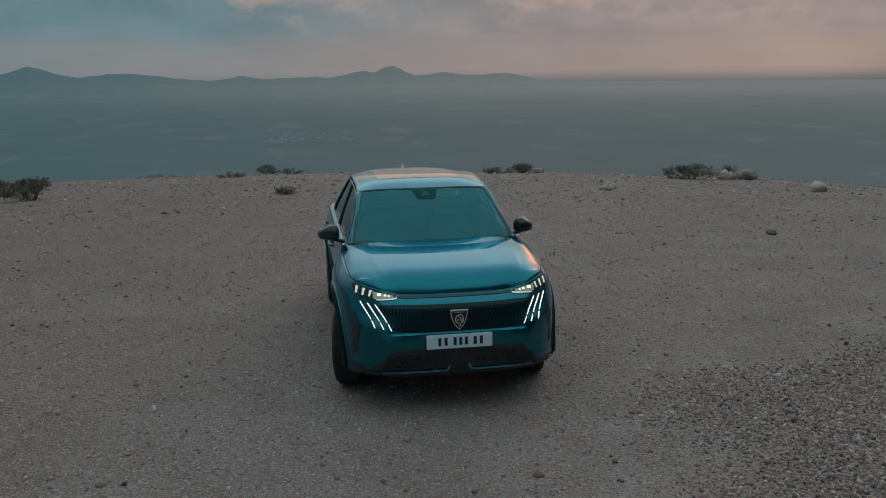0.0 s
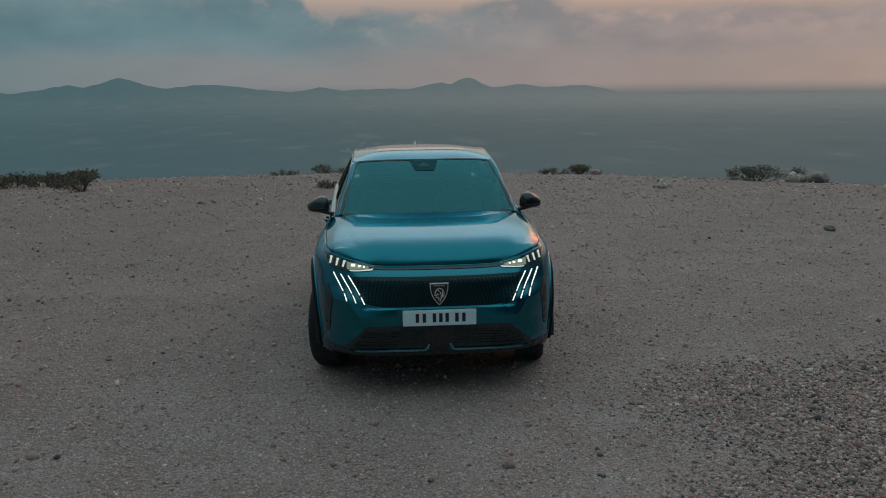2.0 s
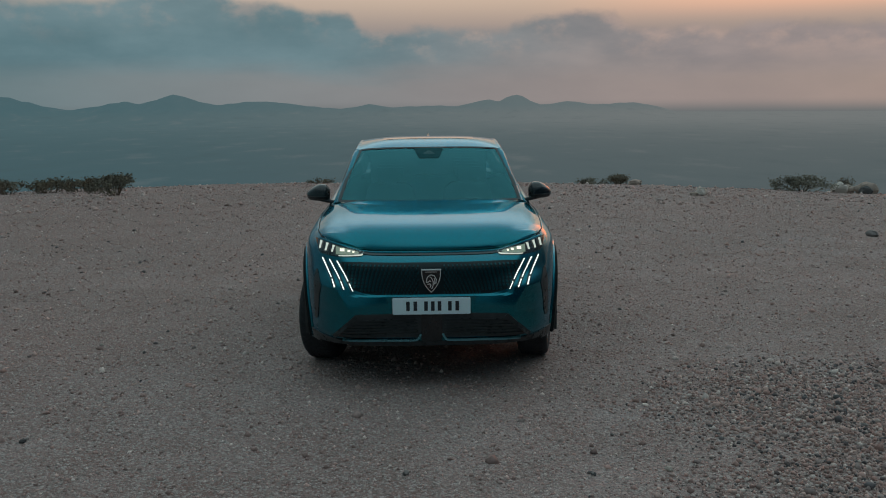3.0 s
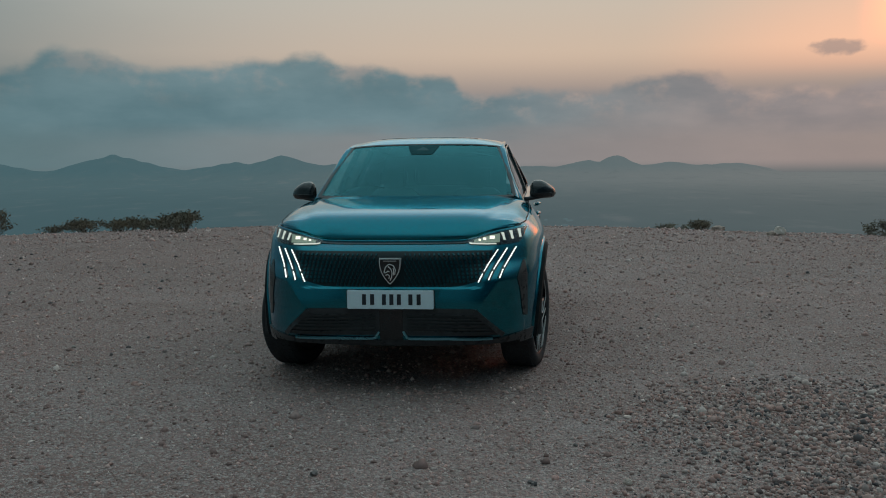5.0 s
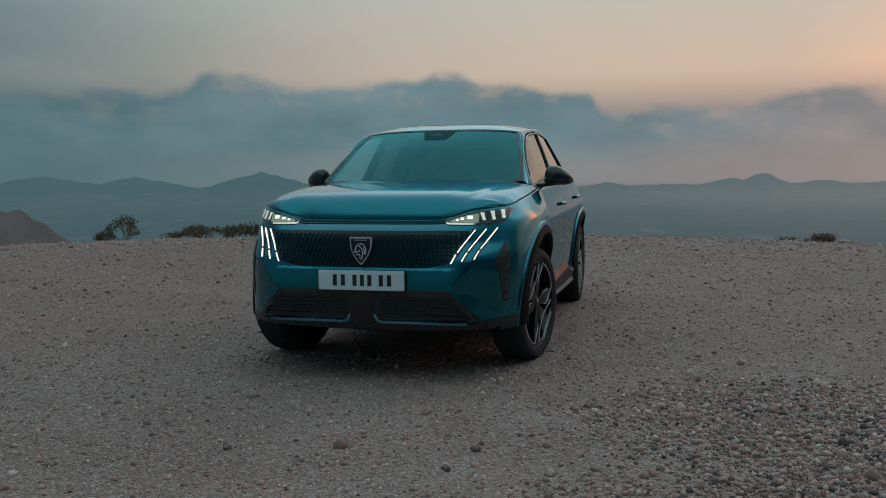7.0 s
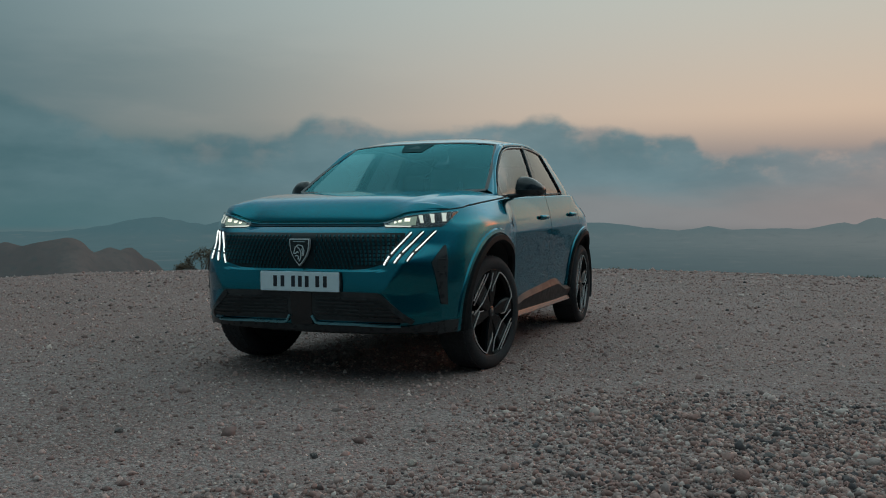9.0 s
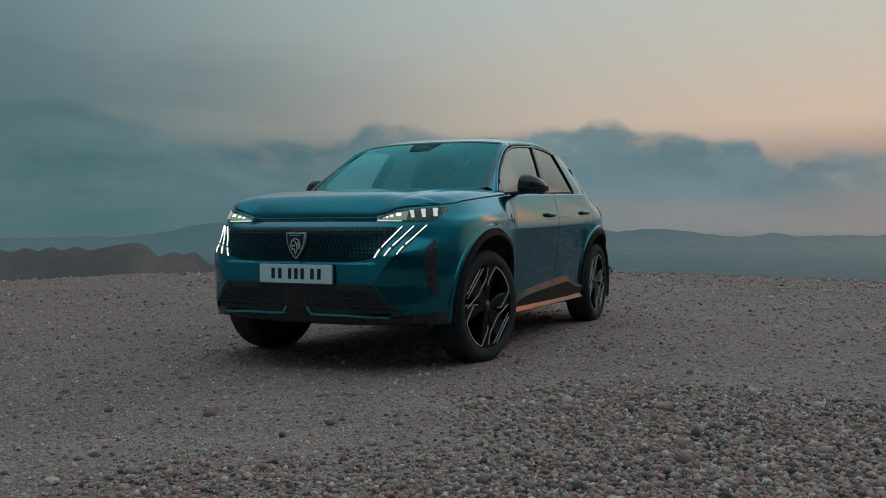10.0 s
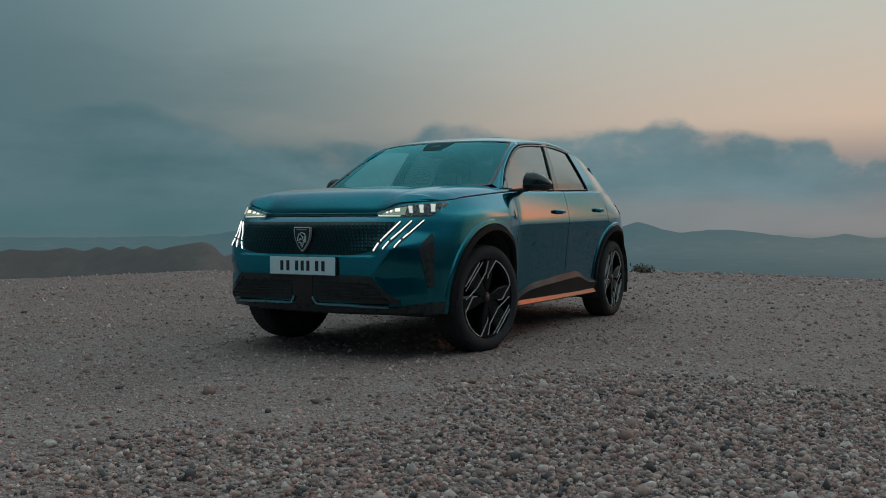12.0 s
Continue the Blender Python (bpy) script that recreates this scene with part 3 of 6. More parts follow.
def rounded_top(x, y, z, inward):
    """Rows that roll a panel's upper edge in towards the bonnet or the glass."""
    out = []
    for a in (20, 45, 70, 90):
        s, c = math.sin(radians(a)), 1 - math.cos(radians(a))
        out.append((x + inward[0] * c, y + inward[1] * c, z + 0.010 * s))
    return out


def cut_arch(p):
    """Moves points that lie in a wheel opening out onto its rim."""
    x, y, z = p
    for axle in (FRONT_AXLE, REAR_AXLE):
        d = math.hypot(y - axle, z - WHEEL_Z)
        if d < ARCH_R and abs(x) > 0.6:
            g = ARCH_R / max(d, 1e-4)
            y2, z2 = axle + (y - axle) * g, WHEEL_Z + (z - WHEEL_Z) * g
            floor = 0.305 if axle == FRONT_AXLE and y2 < axle else Z_LOW
            return (math.copysign(side_x(y2, max(z2, floor)), x), y2, max(z2, floor))
    return p


def in_arch(p):
    x, y, z = p
    return abs(x) > 0.6 and any(math.hypot(y - axle, z - WHEEL_Z) < ARCH_R - 1e-4 for axle in (FRONT_AXLE, REAR_AXLE))


def panel_with_arch(name, grid, mat, parent, label="", mirror=False):
    rows, cols = len(grid), len(grid[0])
    inside = [in_arch(p) for row in grid for p in row]
    moved = [cut_arch(p) for row in grid for p in row]
    faces = [f for f in grid_faces(rows, cols) if not all(inside[i] for i in f)]
    if mirror:
        moved = [(-x, y, z) for x, y, z in moved]
        faces = [f[::-1] for f in faces]
    used = sorted({i for f in faces for i in f})
    index = {v: k for k, v in enumerate(used)}
    return mesh_object(name, [moved[i] for i in used], [tuple(index[i] for i in f) for f in faces], mat, parent, label)


def side_column(y):
    top = belt_at(y)
    low = 0.262 if -0.98 < y < 0.93 else Z_LOW
    col = []
    for v in V_ROWS:
        z = low + (top - low) * v
        col.append((side_x(y, z), y, z))
    x, y, z = col[-1]
    return col + rounded_top(x, y, z, (-0.047, 0.0))


def front_column(q):
    """A column of the nose; q is its share of the half width."""
    top = belt_front(q * 0.93)
    col = []
    for v in V_ROWS:
        z = Z_NOSE + (top - Z_NOSE) * v
        x = q * half_width(z)
        col.append((x, front_y(x, z), z))
    x, y, z = col[-1]
    return col + rounded_top(x, y, z, (-0.03 * q, 0.05))


def corner_column(k, steps, q0, y1):
    """Columns between the last nose column and the fender's first."""
    t = k / steps
    y_start = front_y(q0 * half_width(0.6), 0.6)
    y = y_start + (y1 - y_start) * t
    top0, top1 = belt_front(q0 * 0.93), belt_at(y1)
    top = top0 + (top1 - top0) * t
    col = []
    for v in V_ROWS:
        low = Z_NOSE - 0.01 * t
        z = low + (top - low) * v
        ya = front_y(q0 * half_width(z), z)
        yy = ya + (y1 - ya) * t
        col.append((side_x(yy, z), yy, z))
    x, y, z = col[-1]
    return col + rounded_top(x, y, z, (-0.03 * q0 - (0.047 - 0.03 * q0) * t, 0.05 * (1 - t)))


def transpose(cols):
    return [list(r) for r in zip(*cols)]


Q_CORNER = 0.86
NOSE_COLS = [front_column(q) for q in np.linspace(0, Q_CORNER, 64)]
CORNER_COLS = [corner_column(k, 14, Q_CORNER, -1.706) for k in range(1, 15)]


def normal_front(x, z):
    e = 0.004
    dx = (front_y(x + e, z) - front_y(x - e, z)) / (2 * e)
    dz = (front_y(x, z + e) - front_y(x, z - e)) / (2 * e)
    return Vector((dx, -1, dz)).normalized()


def on_front(x, z, off=0.0):
    p = Vector((x, front_y(x, z), z))
    return p + normal_front(x, z) * off if off else p


def normal_side(y, z):
    e = 0.004
    dy = (side_x(y + e, z) - side_x(y - e, z)) / (2 * e)
    dz = (side_x(y, z + e) - side_x(y, z - e)) / (2 * e)
    return Vector((1, -dy, -dz)).normalized()


def on_side(y, z, off=0.0):
    return Vector((side_x(y, z), y, z)) + normal_side(y, z) * off


def slab(name, top_grid, back_grid, mat, parent, label="", mirror=False, smooth=True):
    """A closed shell between an outer and an inner grid of points."""
    rows, cols = len(top_grid), len(top_grid[0])
    verts = [tuple(p) for row in top_grid for p in row] + [tuple(p) for row in back_grid for p in row]
    n = rows * cols
    faces = grid_faces(rows, cols)
    faces += [tuple(i + n for i in f[::-1]) for f in grid_faces(rows, cols)]
    ring = [k for k in range(cols)] + [i * cols + cols - 1 for i in range(1, rows)] + [(rows - 1) * cols + k for k in range(cols - 2, -1, -1)] + [i * cols for i in range(rows - 2, 0, -1)]
    for i, a in enumerate(ring):
        b = ring[(i + 1) % len(ring)]
        faces.append((b, a, a + n, b + n))
    if mirror:
        verts = [(-x, y, z) for x, y, z in verts]
        faces = [f[::-1] for f in faces]
    ob = mesh_object(name, verts, faces, mat, parent, label, smooth)
    if smooth:
        ob.data.set_sharp_from_angle(angle=radians(35))
    return ob


def front_patch(name, x0, x1, low, high, mat, parent, off=0.004, deep=0.02, nx=16, nz=8, label="", mirror=False):
    """A plate that follows the nose between two edge functions of x."""
    outer, inner = [], []
    for i in range(nz + 1):
        ro, ri = [], []
        for k in range(nx + 1):
            x = x0 + (x1 - x0) * k / nx
            z = low(x) + (high(x) - low(x)) * i / nz
            ro.append(on_front(x, z, off)), ri.append(on_front(x, z, off - deep))
        outer.append(ro), inner.append(ri)
    return slab(name, outer, inner, mat, parent, label, mirror)


def side_patch(name, y0, y1, low, high, mat, parent, off=0.004, deep=0.02, ny=16, nz=6, label="", mirror=False):
    outer, inner = [], []
    for i in range(nz + 1):
        ro, ri = [], []
        for k in range(ny + 1):
            y = y0 + (y1 - y0) * k / ny
            z = low(y) + (high(y) - low(y)) * i / nz
            ro.append(on_side(y, z, off)), ri.append(on_side(y, z, off - deep))
        outer.append(ro), inner.append(ri)
    return slab(name, outer, inner, mat, parent, label, mirror)


def ribbon(name, pts, normals, wide, thick, mat, parent, label="", mirror=False, taper=1.0):
    """A flat bar laid along points."""
    n = len(pts)
    outer, inner = [[], []], [[], []]
    for i, p in enumerate(pts):
        t = (pts[min(i + 1, n - 1)] - pts[max(i - 1, 0)]).normalized()
        across = t.cross(normals[i]).normalized()
        w = wide * (1 + (taper - 1) * i / max(n - 1, 1)) / 2
        for r, s in ((0, -1), (1, 1)):
            outer[r].append(p + across * w * s + normals[i] * thick)
            inner[r].append(p + across * w * s - normals[i] * thick * 0.5)
    return slab(name, outer, inner, mat, parent, label, mirror, False)


def coons(bottom, top, left, right):
    """Points inside four edge curves given as equal lists (bottom and top run left to right)."""
    n, m = len(bottom), len(left)
    grid = []
    for j in range(m):
        v = j / (m - 1)
        row = []
        for i in range(n):
            u = i / (n - 1)
            p = bottom[i] * (1 - v) + top[i] * v + left[j] * (1 - u) + right[j] * u
            p = p - (bottom[0] * (1 - u) * (1 - v) + bottom[-1] * u * (1 - v) + top[0] * (1 - u) * v + top[-1] * u * v)
            row.append(p)
        grid.append(row)
    return grid


def resample(pts, n):
    pts = [Vector(p) for p in pts]
    d = [0.0]
    for a, b in zip(pts, pts[1:]):
        d.append(d[-1] + (b - a).length)
    out = []
    for k in range(n):
        s = d[-1] * k / (n - 1)
        i = max(0, min(int(np.searchsorted(d, s)) - 1, len(pts) - 2))
        t = (s - d[i]) / max(d[i + 1] - d[i], 1e-9)
        out.append(pts[i].lerp(pts[i + 1], min(max(t, 0), 1)))
    return out


def path3(x, y, z, n, lo=0.0, hi=1.0):
    return [Vector((x(t), y(t), z(t))) for t in np.linspace(lo, hi, n)]


def box(name, centre, size, mat, parent, bevel=0.0, label="", turn=None):
    bm = bmesh.new()
    bmesh.ops.create_cube(bm, size=1.0)
    for v in bm.verts:
        v.co = Vector((v.co.x * size[0], v.co.y * size[1], v.co.z * size[2]))
    if bevel:
        bmesh.ops.bevel(bm, geom=bm.edges[:], offset=bevel, segments=2, affect="EDGES")
    m = Matrix.Translation(centre) @ (turn.to_matrix().to_4x4() if turn else Matrix())
    bmesh.ops.transform(bm, matrix=m, verts=bm.verts)
    return part(name, bm, mat, parent, label)


def lathe(profile, n=48):
    """A body of revolution round the x axis; profile of (x, radius)."""
    verts, faces = [], []
    m = len(profile)
    for k in range(n):
        a = 2 * math.pi * k / n
        for x, r in profile:
            verts.append((x, r * math.cos(a), r * math.sin(a)))
    for k in range(n):
        k2 = (k + 1) % n
        for i in range(m - 1):
            faces.append((k * m + i, k * m + i + 1, k2 * m + i + 1, k2 * m + i))
    return verts, faces


# ---- the car: body ----
car = thing("car", "teal metallic sport utility car parked on gravel with its lights on", "car")

bumper_cols = [[(-x, y, z) for x, y, z in c] for c in reversed(CORNER_COLS)] + [[(-x, y, z) for x, y, z in c] for c in reversed(NOSE_COLS[1:])] + NOSE_COLS + CORNER_COLS
bumper = panel_with_arch("front_bumper", transpose(bumper_cols), PAINT, car, "teal painted front bumper with sharp facets")
bumper.data.set_sharp_from_angle(angle=radians(9))

for side_name, mirror in (("left", False), ("right", True)):
    for name, y0, y1 in PANELS:
        count = max(8, int((y1 - y0) / 0.022))
        ys = list(np.linspace(y0, y1, count))
        cols = [side_column(y) for y in ys]
        if name == "rear_quarter":
            for s in np.linspace(0.985, 0.0, 26):
                col = []
                top = belt_at(2.15)
                for v in V_ROWS:
                    z = Z_LOW + (top - Z_LOW) * v
                    a, t = half_width(z), tail(z)
                    x = a * s * (1 - ((min(2.2, t - 0.004) - REAR_START) / (t - REAR_START)) ** SHAPE) ** (1 / SHAPE)
                    y = REAR_START + (t - REAR_START) * (1 - (min(x / a, 1.0)) ** SHAPE) ** (1 / SHAPE)
                    col.append((x, y, z))
                x, y, z = col[-1]
                cols.append(col + rounded_top(x, y, z, (0, -0.05)))
            cols = [[(min(p[0], side_x(min(p[1], tail(p[2]) - 1e-4), p[2]) + 0.001), min(p[1], tail(p[2])), p[2]) for p in c] for c in cols]
        panel_with_arch(name, transpose(cols), PAINT, car, mirror=mirror)

# dark shell behind the panel gaps, and the floor
inner_cols = [[(x * 0.965, y * 0.985, z - 0.012) for x, y, z in c] for c in NOSE_COLS + CORNER_COLS + [side_column(y) for y in np.linspace(-1.68, 2.1, 130)]]
for mirror in (False, True):
    panel_with_arch("inner_shell", transpose(inner_cols), INNER, car, "black inner structure", mirror=mirror)
box("underbody", (0, 0.06, 0.285), (1.40, 3.80, 0.06), INNER, car, 0.02, "black underbody")

# bonnet: its rim is the rolled upper edge of nose and fenders; a tall rounded front
# edge, a nearly level middle between two ridges, lower shoulders and a shallow scoop at the rear
rim = [Vector(c[-4]) for c in NOSE_COLS + CORNER_COLS] + [Vector(side_column(y)[-3]) for y in np.linspace(-1.69, -0.885, 40)]
corner = next(i for i, p in enumerate(rim) if p.x > 0.735)
GAP = 0.006
V_STEPS = np.concatenate([np.linspace(0, 0.035, 10), np.linspace(0.042, 0.12, 8), np.linspace(0.14, 0.765, 15), np.linspace(0.775, 1.0, 26)])
BU, BV = 45, len(V_STEPS)
front_edge = resample(rim[:corner + 1], BU)
side_line = resample(rim[corner:], 200)
front_edge = [p + Vector((0, 0.000, 0.008)) for p in front_edge]
side_edge = [side_line[min(int(v * 199), 199)] + Vector((-GAP, 0, 0.007)) for v in V_STEPS]
front_edge[-1] = side_edge[0] = (front_edge[-1] + side_edge[0]) / 2
bonnet_z = curve((-2.16, 1.040), (-2.09, 1.056), (-2.0, 1.077), (-1.87, 1.098), (-1.5, 1.137), (-1.2, 1.154), (-1.06, 1.160))
y_nose, y_cowl = front_edge[0].y, -1.055
mid_edge = [front_edge[0].lerp(Vector((0, y_cowl, 1.160)), float(v)) for v in V_STEPS]
end = side_edge[-1]
cowl_edge = [Vector((end.x * t, y_cowl + (end.y - y_cowl) * t ** 3, 1.160 + (end.z - 1.160) * t ** 9)) for t in np.linspace(0, 1, BU)]
patch = coons(front_edge, cowl_edge, mid_edge, side_edge)
for j, row in enumerate(patch):
    v = float(V_STEPS[j])
    z_mid, z_side = bonnet_z(mid_edge[j].y), side_edge[j].z
    for i, p in enumerate(row):
        u = i / (BU - 1)
        ridge_u = 0.64 + 0.13 * v
        w = max(0.0, (u - ridge_u) / (1 - ridge_u))
        drop = 0.10 * min(1.0, u / ridge_u) ** 2 + 0.15 * float(smoothstep(ridge_u, ridge_u + 0.07, u) * smoothstep(0.0, 0.15, v)) * (1 - 0.6 * v) + 0.75 * w ** 2.8
        drop = drop + (1 - drop) * w ** 12
        drop = drop * (1 - v ** 6) + u ** 9 * v ** 6
        d = (p - front_edge[i]).length
        lam = 0.046 * (1 - u ** 6) + 1e-4
        r = 1 - math.exp(-d / lam)
        z = front_edge[i].z + (z_mid + (z_side - z_mid) * drop - front_edge[i].z) * r
        lead = d / 0.010 * math.exp(1 - d / 0.010) if d < 0.2 else 0.0
        x, y = p.x, p.y - 0.006 * (1 - u ** 4) * lead
        brim = -1.275 + 0.13 * min(1.0, abs(x) / 0.60) ** 3
        scoop = float(smoothstep(brim, brim + 0.022, y) * smoothstep(0.63, 0.57, abs(x))) * min(1.0, max(0.0, (y_cowl - y) / (y_cowl - brim)))
        row[i] = Vector((x, y, z - 0.020 * scoop)) if 0 < j < BV - 1 else Vector((p.x, p.y, z))
full = [[Vector((-p.x, p.y, p.z)) for p in reversed(r[1:])] + list(r) for r in patch]
under = [[p - Vector((0, -0.004, 0.014)) for p in r] for r in full]
bonnet = slab("bonnet", full, under, PAINT, car, "teal bonnet with two raised ridges")

# narrow dark strip laid across the rear of the bonnet, along the scoop's edge
strip_line = []
for column in zip(*full):
    if abs(column[-1].x) < 0.56:
        brim = -1.262 + 0.13 * min(1.0, abs(column[-12].x) / 0.60) ** 3
        for a, b in zip(column, column[1:]):
            if a.y <= brim < b.y:
                strip_line.append(a.lerp(b, (brim - a.y) / (b.y - a.y)) + Vector((0, 0, 0.003)))
ribbon("bonnet_strip", strip_line, [Vector((0, -0.15, 0.99))] * len(strip_line), 0.016, 0.003, GLOSS_BLACK, bonnet, "narrow dark strip")

SEAMS = [[Vector((s * (p.x + 0.004), p.y, p.z - 0.002)) for p in side_edge[2:]] for s in (1, -1)]

# black gap that runs under the bonnet's leading edge
gap_pts = [on_front(x, belt_front(abs(x)) - 0.012, 0.001) for x in np.linspace(-0.47, 0.47, 41)]
ribbon("bonnet_gap", gap_pts, [normal_front(p.x, 0.905) for p in gap_pts], 0.028, 0.002, GLOSS_BLACK, car, "black gap strip")

# ---- the car: glasshouse ----
# cant rail: from the bonnet's rear corner up the pillar and back over the doors
rail_x = curve((0, 0.765), (0.2, 0.670), (0.4, 0.622), (0.5, 0.612), (0.62, 0.618), (0.8, 0.605), (1.0, 0.530))
rail_y = curve((0, -0.97), (0.2, -0.69), (0.4, -0.37), (0.5, -0.10), (0.62, 0.30), (0.8, 0.90), (1.0, 1.60))
rail_z = curve((0, 1.120), (0.2, 1.345), (0.4, 1.515), (0.5, 1.553), (0.62, 1.574), (0.8, 1.540), (1.0, 1.448))
T_HEAD, EDGE = 0.41, 0.945
roof_mid = curve((-0.44, 1.541), (-0.25, 1.586), (-0.10, 1.606), (0.1, 1.613), (0.5, 1.603), (0.9, 1.588), (1.3, 1.560), (1.74, 1.508))


def roof_row(p, y_mid, span=1.0, n=25):
    z_mid = roof_mid(y_mid)
    return [Vector((p.x * s, y_mid + (p.y - y_mid) * s * s, z_mid + (p.z - z_mid) * abs(s) ** 3.8)) for s in np.linspace(-span, span, n)]


head = Vector((rail_x(T_HEAD), rail_y(T_HEAD), rail_z(T_HEAD)))
n = 21
foot = Vector((0.722, -1.010, 1.157))
header = roof_row(head, -0.435, EDGE, n)
base = [Vector((foot.x * s, -1.050 + (foot.y + 1.050) * s * s, 1.150 + (foot.z - 1.150) * s ** 6)) for s in np.linspace(-1, 1, n)]
pillar = [foot.lerp(header[-1], t) + Vector((0.010, 0, 0.012)) * math.sin(math.pi * t) for t in np.linspace(0, 1, 17)]
left_edge = [Vector((-p.x, p.y, p.z)) for p in pillar]
ws = coons(base, header, left_edge, pillar)
for j, row in enumerate(ws):
    for i, p in enumerate(row):
        u, v = i / (n - 1), j / 16
        row[i] = p + Vector((0, -0.030, 0.022)) * math.sin(math.pi * u) * math.sin(math.pi * v)
ws_ob = sheet("windscreen", ws, WINDSCREEN, car, "large raked windscreen reflecting the dusk sky")

# dark printed border of the windscreen
border = []
for edge, wide in ((ws[-1], 0.020), (ws[0], 0.026), ([r[0] for r in ws], 0.026), ([r[-1] for r in ws], 0.026)):
    pts = [p + Vector((0, -0.002, 0.002)) for p in edge]
    border.append(ribbon("windscreen_border", pts, [Vector((0, -0.5, 0.87))] * len(pts), wide, 0.0015, GLOSS_BLACK, ws_ob))

def behind_glass(u, v, deep=0.012):
    """A point just inside the windscreen: u across from the middle in metres, v up it from 0 to 1."""
    j = min(max(v, 0.0), 0.999) * 16
    a, b = ws[int(j)], ws[int(j) + 1]
    mid, far = a[n // 2].lerp(b[n // 2], j % 1), a[-1].lerp(b[-1], j % 1)
    t = abs(u) / far.x
    p = mid + Vector((u, (far.y - mid.y) * t * t, (far.z - mid.z) * t * t))
    return p + Vector((0, 0.5, -0.87)) * deep


frit = [[behind_glass(t * wide, v, -0.003) for t in np.linspace(-1, 1, 9)] for v, wide in ((0.995, 0.125), (0.93, 0.118), (0.83, 0.100), (0.74, 0.082))]
sheet("camera_frit", frit, FRIT, ws_ob, "dark trapezoid for the camera")
lens_box = [[behind_glass(t * wide, v, -0.005) for t in np.linspace(-1, 1, 5)] for v, wide in ((0.915, 0.010), (0.855, 0.042), (0.835, 0.050))]
sheet("camera_window", lens_box, FRIT_WINDOW, ws_ob, "small grey camera window")

# roof skin with its panoramic glass
roof_rail = [Vector((rail_x(t), rail_y(t), rail_z(t))) for t in np.linspace(T_HEAD, 1.0, 33)]
mids = np.linspace(header[n // 2].y, 1.74, 33)
roof = [roof_row(p, y) for p, y in zip(roof_rail, mids)]
slab("roof", roof, [[p - Vector((0, 0, 0.02)) for p in r] for r in roof], PAINT, car, "teal roof skin")
glass_rows = [[p + Vector((0, 0, 0.0015)) for p in r[4:-4]] for r in roof[5:24]]
slab("roof_glass", glass_rows, [[p - Vector((0, 0, 0.008)) for p in r] for r in glass_rows], ROOF_GLASS, car, "black panoramic roof glass")

# pillars and rails: rounded bars along the cant rail, on both sides
def tube(name, pts, radius, mat, parent, label="", sides=10, squash=1.0, caps=True):
    bm = bmesh.new()
    rings = []
    for i, p in enumerate(pts):
        t = (pts[min(i + 1, len(pts) - 1)] - pts[max(i - 1, 0)]).normalized()
        a = t.cross(Vector((0, 0, 1)))
        a = a.normalized() if a.length > 1e-4 else Vector((1, 0, 0))
        b = t.cross(a).normalized()
        r = radius(i / (len(pts) - 1)) if callable(radius) else radius
        rings.append([bm.verts.new(p + a * r * math.cos(2 * math.pi * k / sides) + b * r * squash * math.sin(2 * math.pi * k / sides)) for k in range(sides)])
    for r0, r1 in zip(rings, rings[1:]):
        for k in range(sides):
            bm.faces.new((r0[k], r0[(k + 1) % sides], r1[(k + 1) % sides], r1[k]))
    if caps:
        bm.faces.new(rings[0][::-1]), bm.faces.new(rings[-1])
    return part(name, bm, mat, parent, label, True)


for pts in SEAMS:
    tube("bonnet_seam", pts, 0.003, INNER, car, "dark seam beside the bonnet", 6)
for s in (1, -1):
    up = path3(rail_x, rail_y, rail_z, 17, 0.0, T_HEAD)
    tube("front_pillar", [Vector((s * (p.x + 0.004), p.y + 0.006, p.z - 0.012)) for p in up], 0.020, PAINT, car, "slim teal windscreen pillar")
    skin = [[Vector((s * q.x, q.y, q.z)) for q in (a + Vector((0, 0.004, 0.001)), a.lerp(b, 0.35) + Vector((0.004, -0.006, 0.006)), a.lerp(b, 0.7) + Vector((0.006, -0.006, 0.007)), b + Vector((0.010, 0.0, -0.002)))] for a, b in zip(pillar, up)]
    sheet("pillar_skin", skin, PAINT, car, "teal pillar beside the windscreen", flip=s > 0)
    pts = path3(rail_x, rail_y, rail_z, 40, T_HEAD, 1.0)
    tube("roof_rail", [Vector((s * (p.x + 0.004), p.y, p.z - 0.014)) for p in pts], 0.020, PAINT, car, "teal rail over the doors")

# side windows between belt and rail
def rail_t_at(y):
    ts = np.linspace(0, 1, 200)
    return float(ts[int(np.argmin([abs(rail_y(t) - y) for t in ts]))])


def window_top(y):
    return rail_z(rail_t_at(y)) - 0.035


def glass_x(y, z):
    """Flank of the glasshouse: leans in from belt to rail."""
    t = rail_t_at(y)
    zb, zr = belt_at(y) + 0.02, rail_z(t)
    xb, xr = side_x(y, belt_at(y)) - 0.049, rail_x(t) + 0.012
    f = min(max((z - zb) / max(zr - zb, 0.05), 0), 1)
    return xb + (xr - xb) * (f ** 1.12)


def window_grid(fore, aft, count, rows=9, off=0.0, extra=0.0, low=0.005):
    """A pane between two leaning edges, given as (y at the belt, y at the rail)."""
    grid = []
    for i in range(rows + 1):
        v = i / rows
        row = []
        y0, y1 = fore[0] + (fore[1] - fore[0]) * v, aft[0] + (aft[1] - aft[0]) * v
        for y in np.linspace(y0, y1, count):
            zb = belt_at(y) + low
            zt = max(window_top(y) + extra, zb + 0.005)
            z = zb + (zt - zb) * v
            row.append(Vector((glass_x(y, z) + off, y, z)))
        grid.append(row)
    return grid


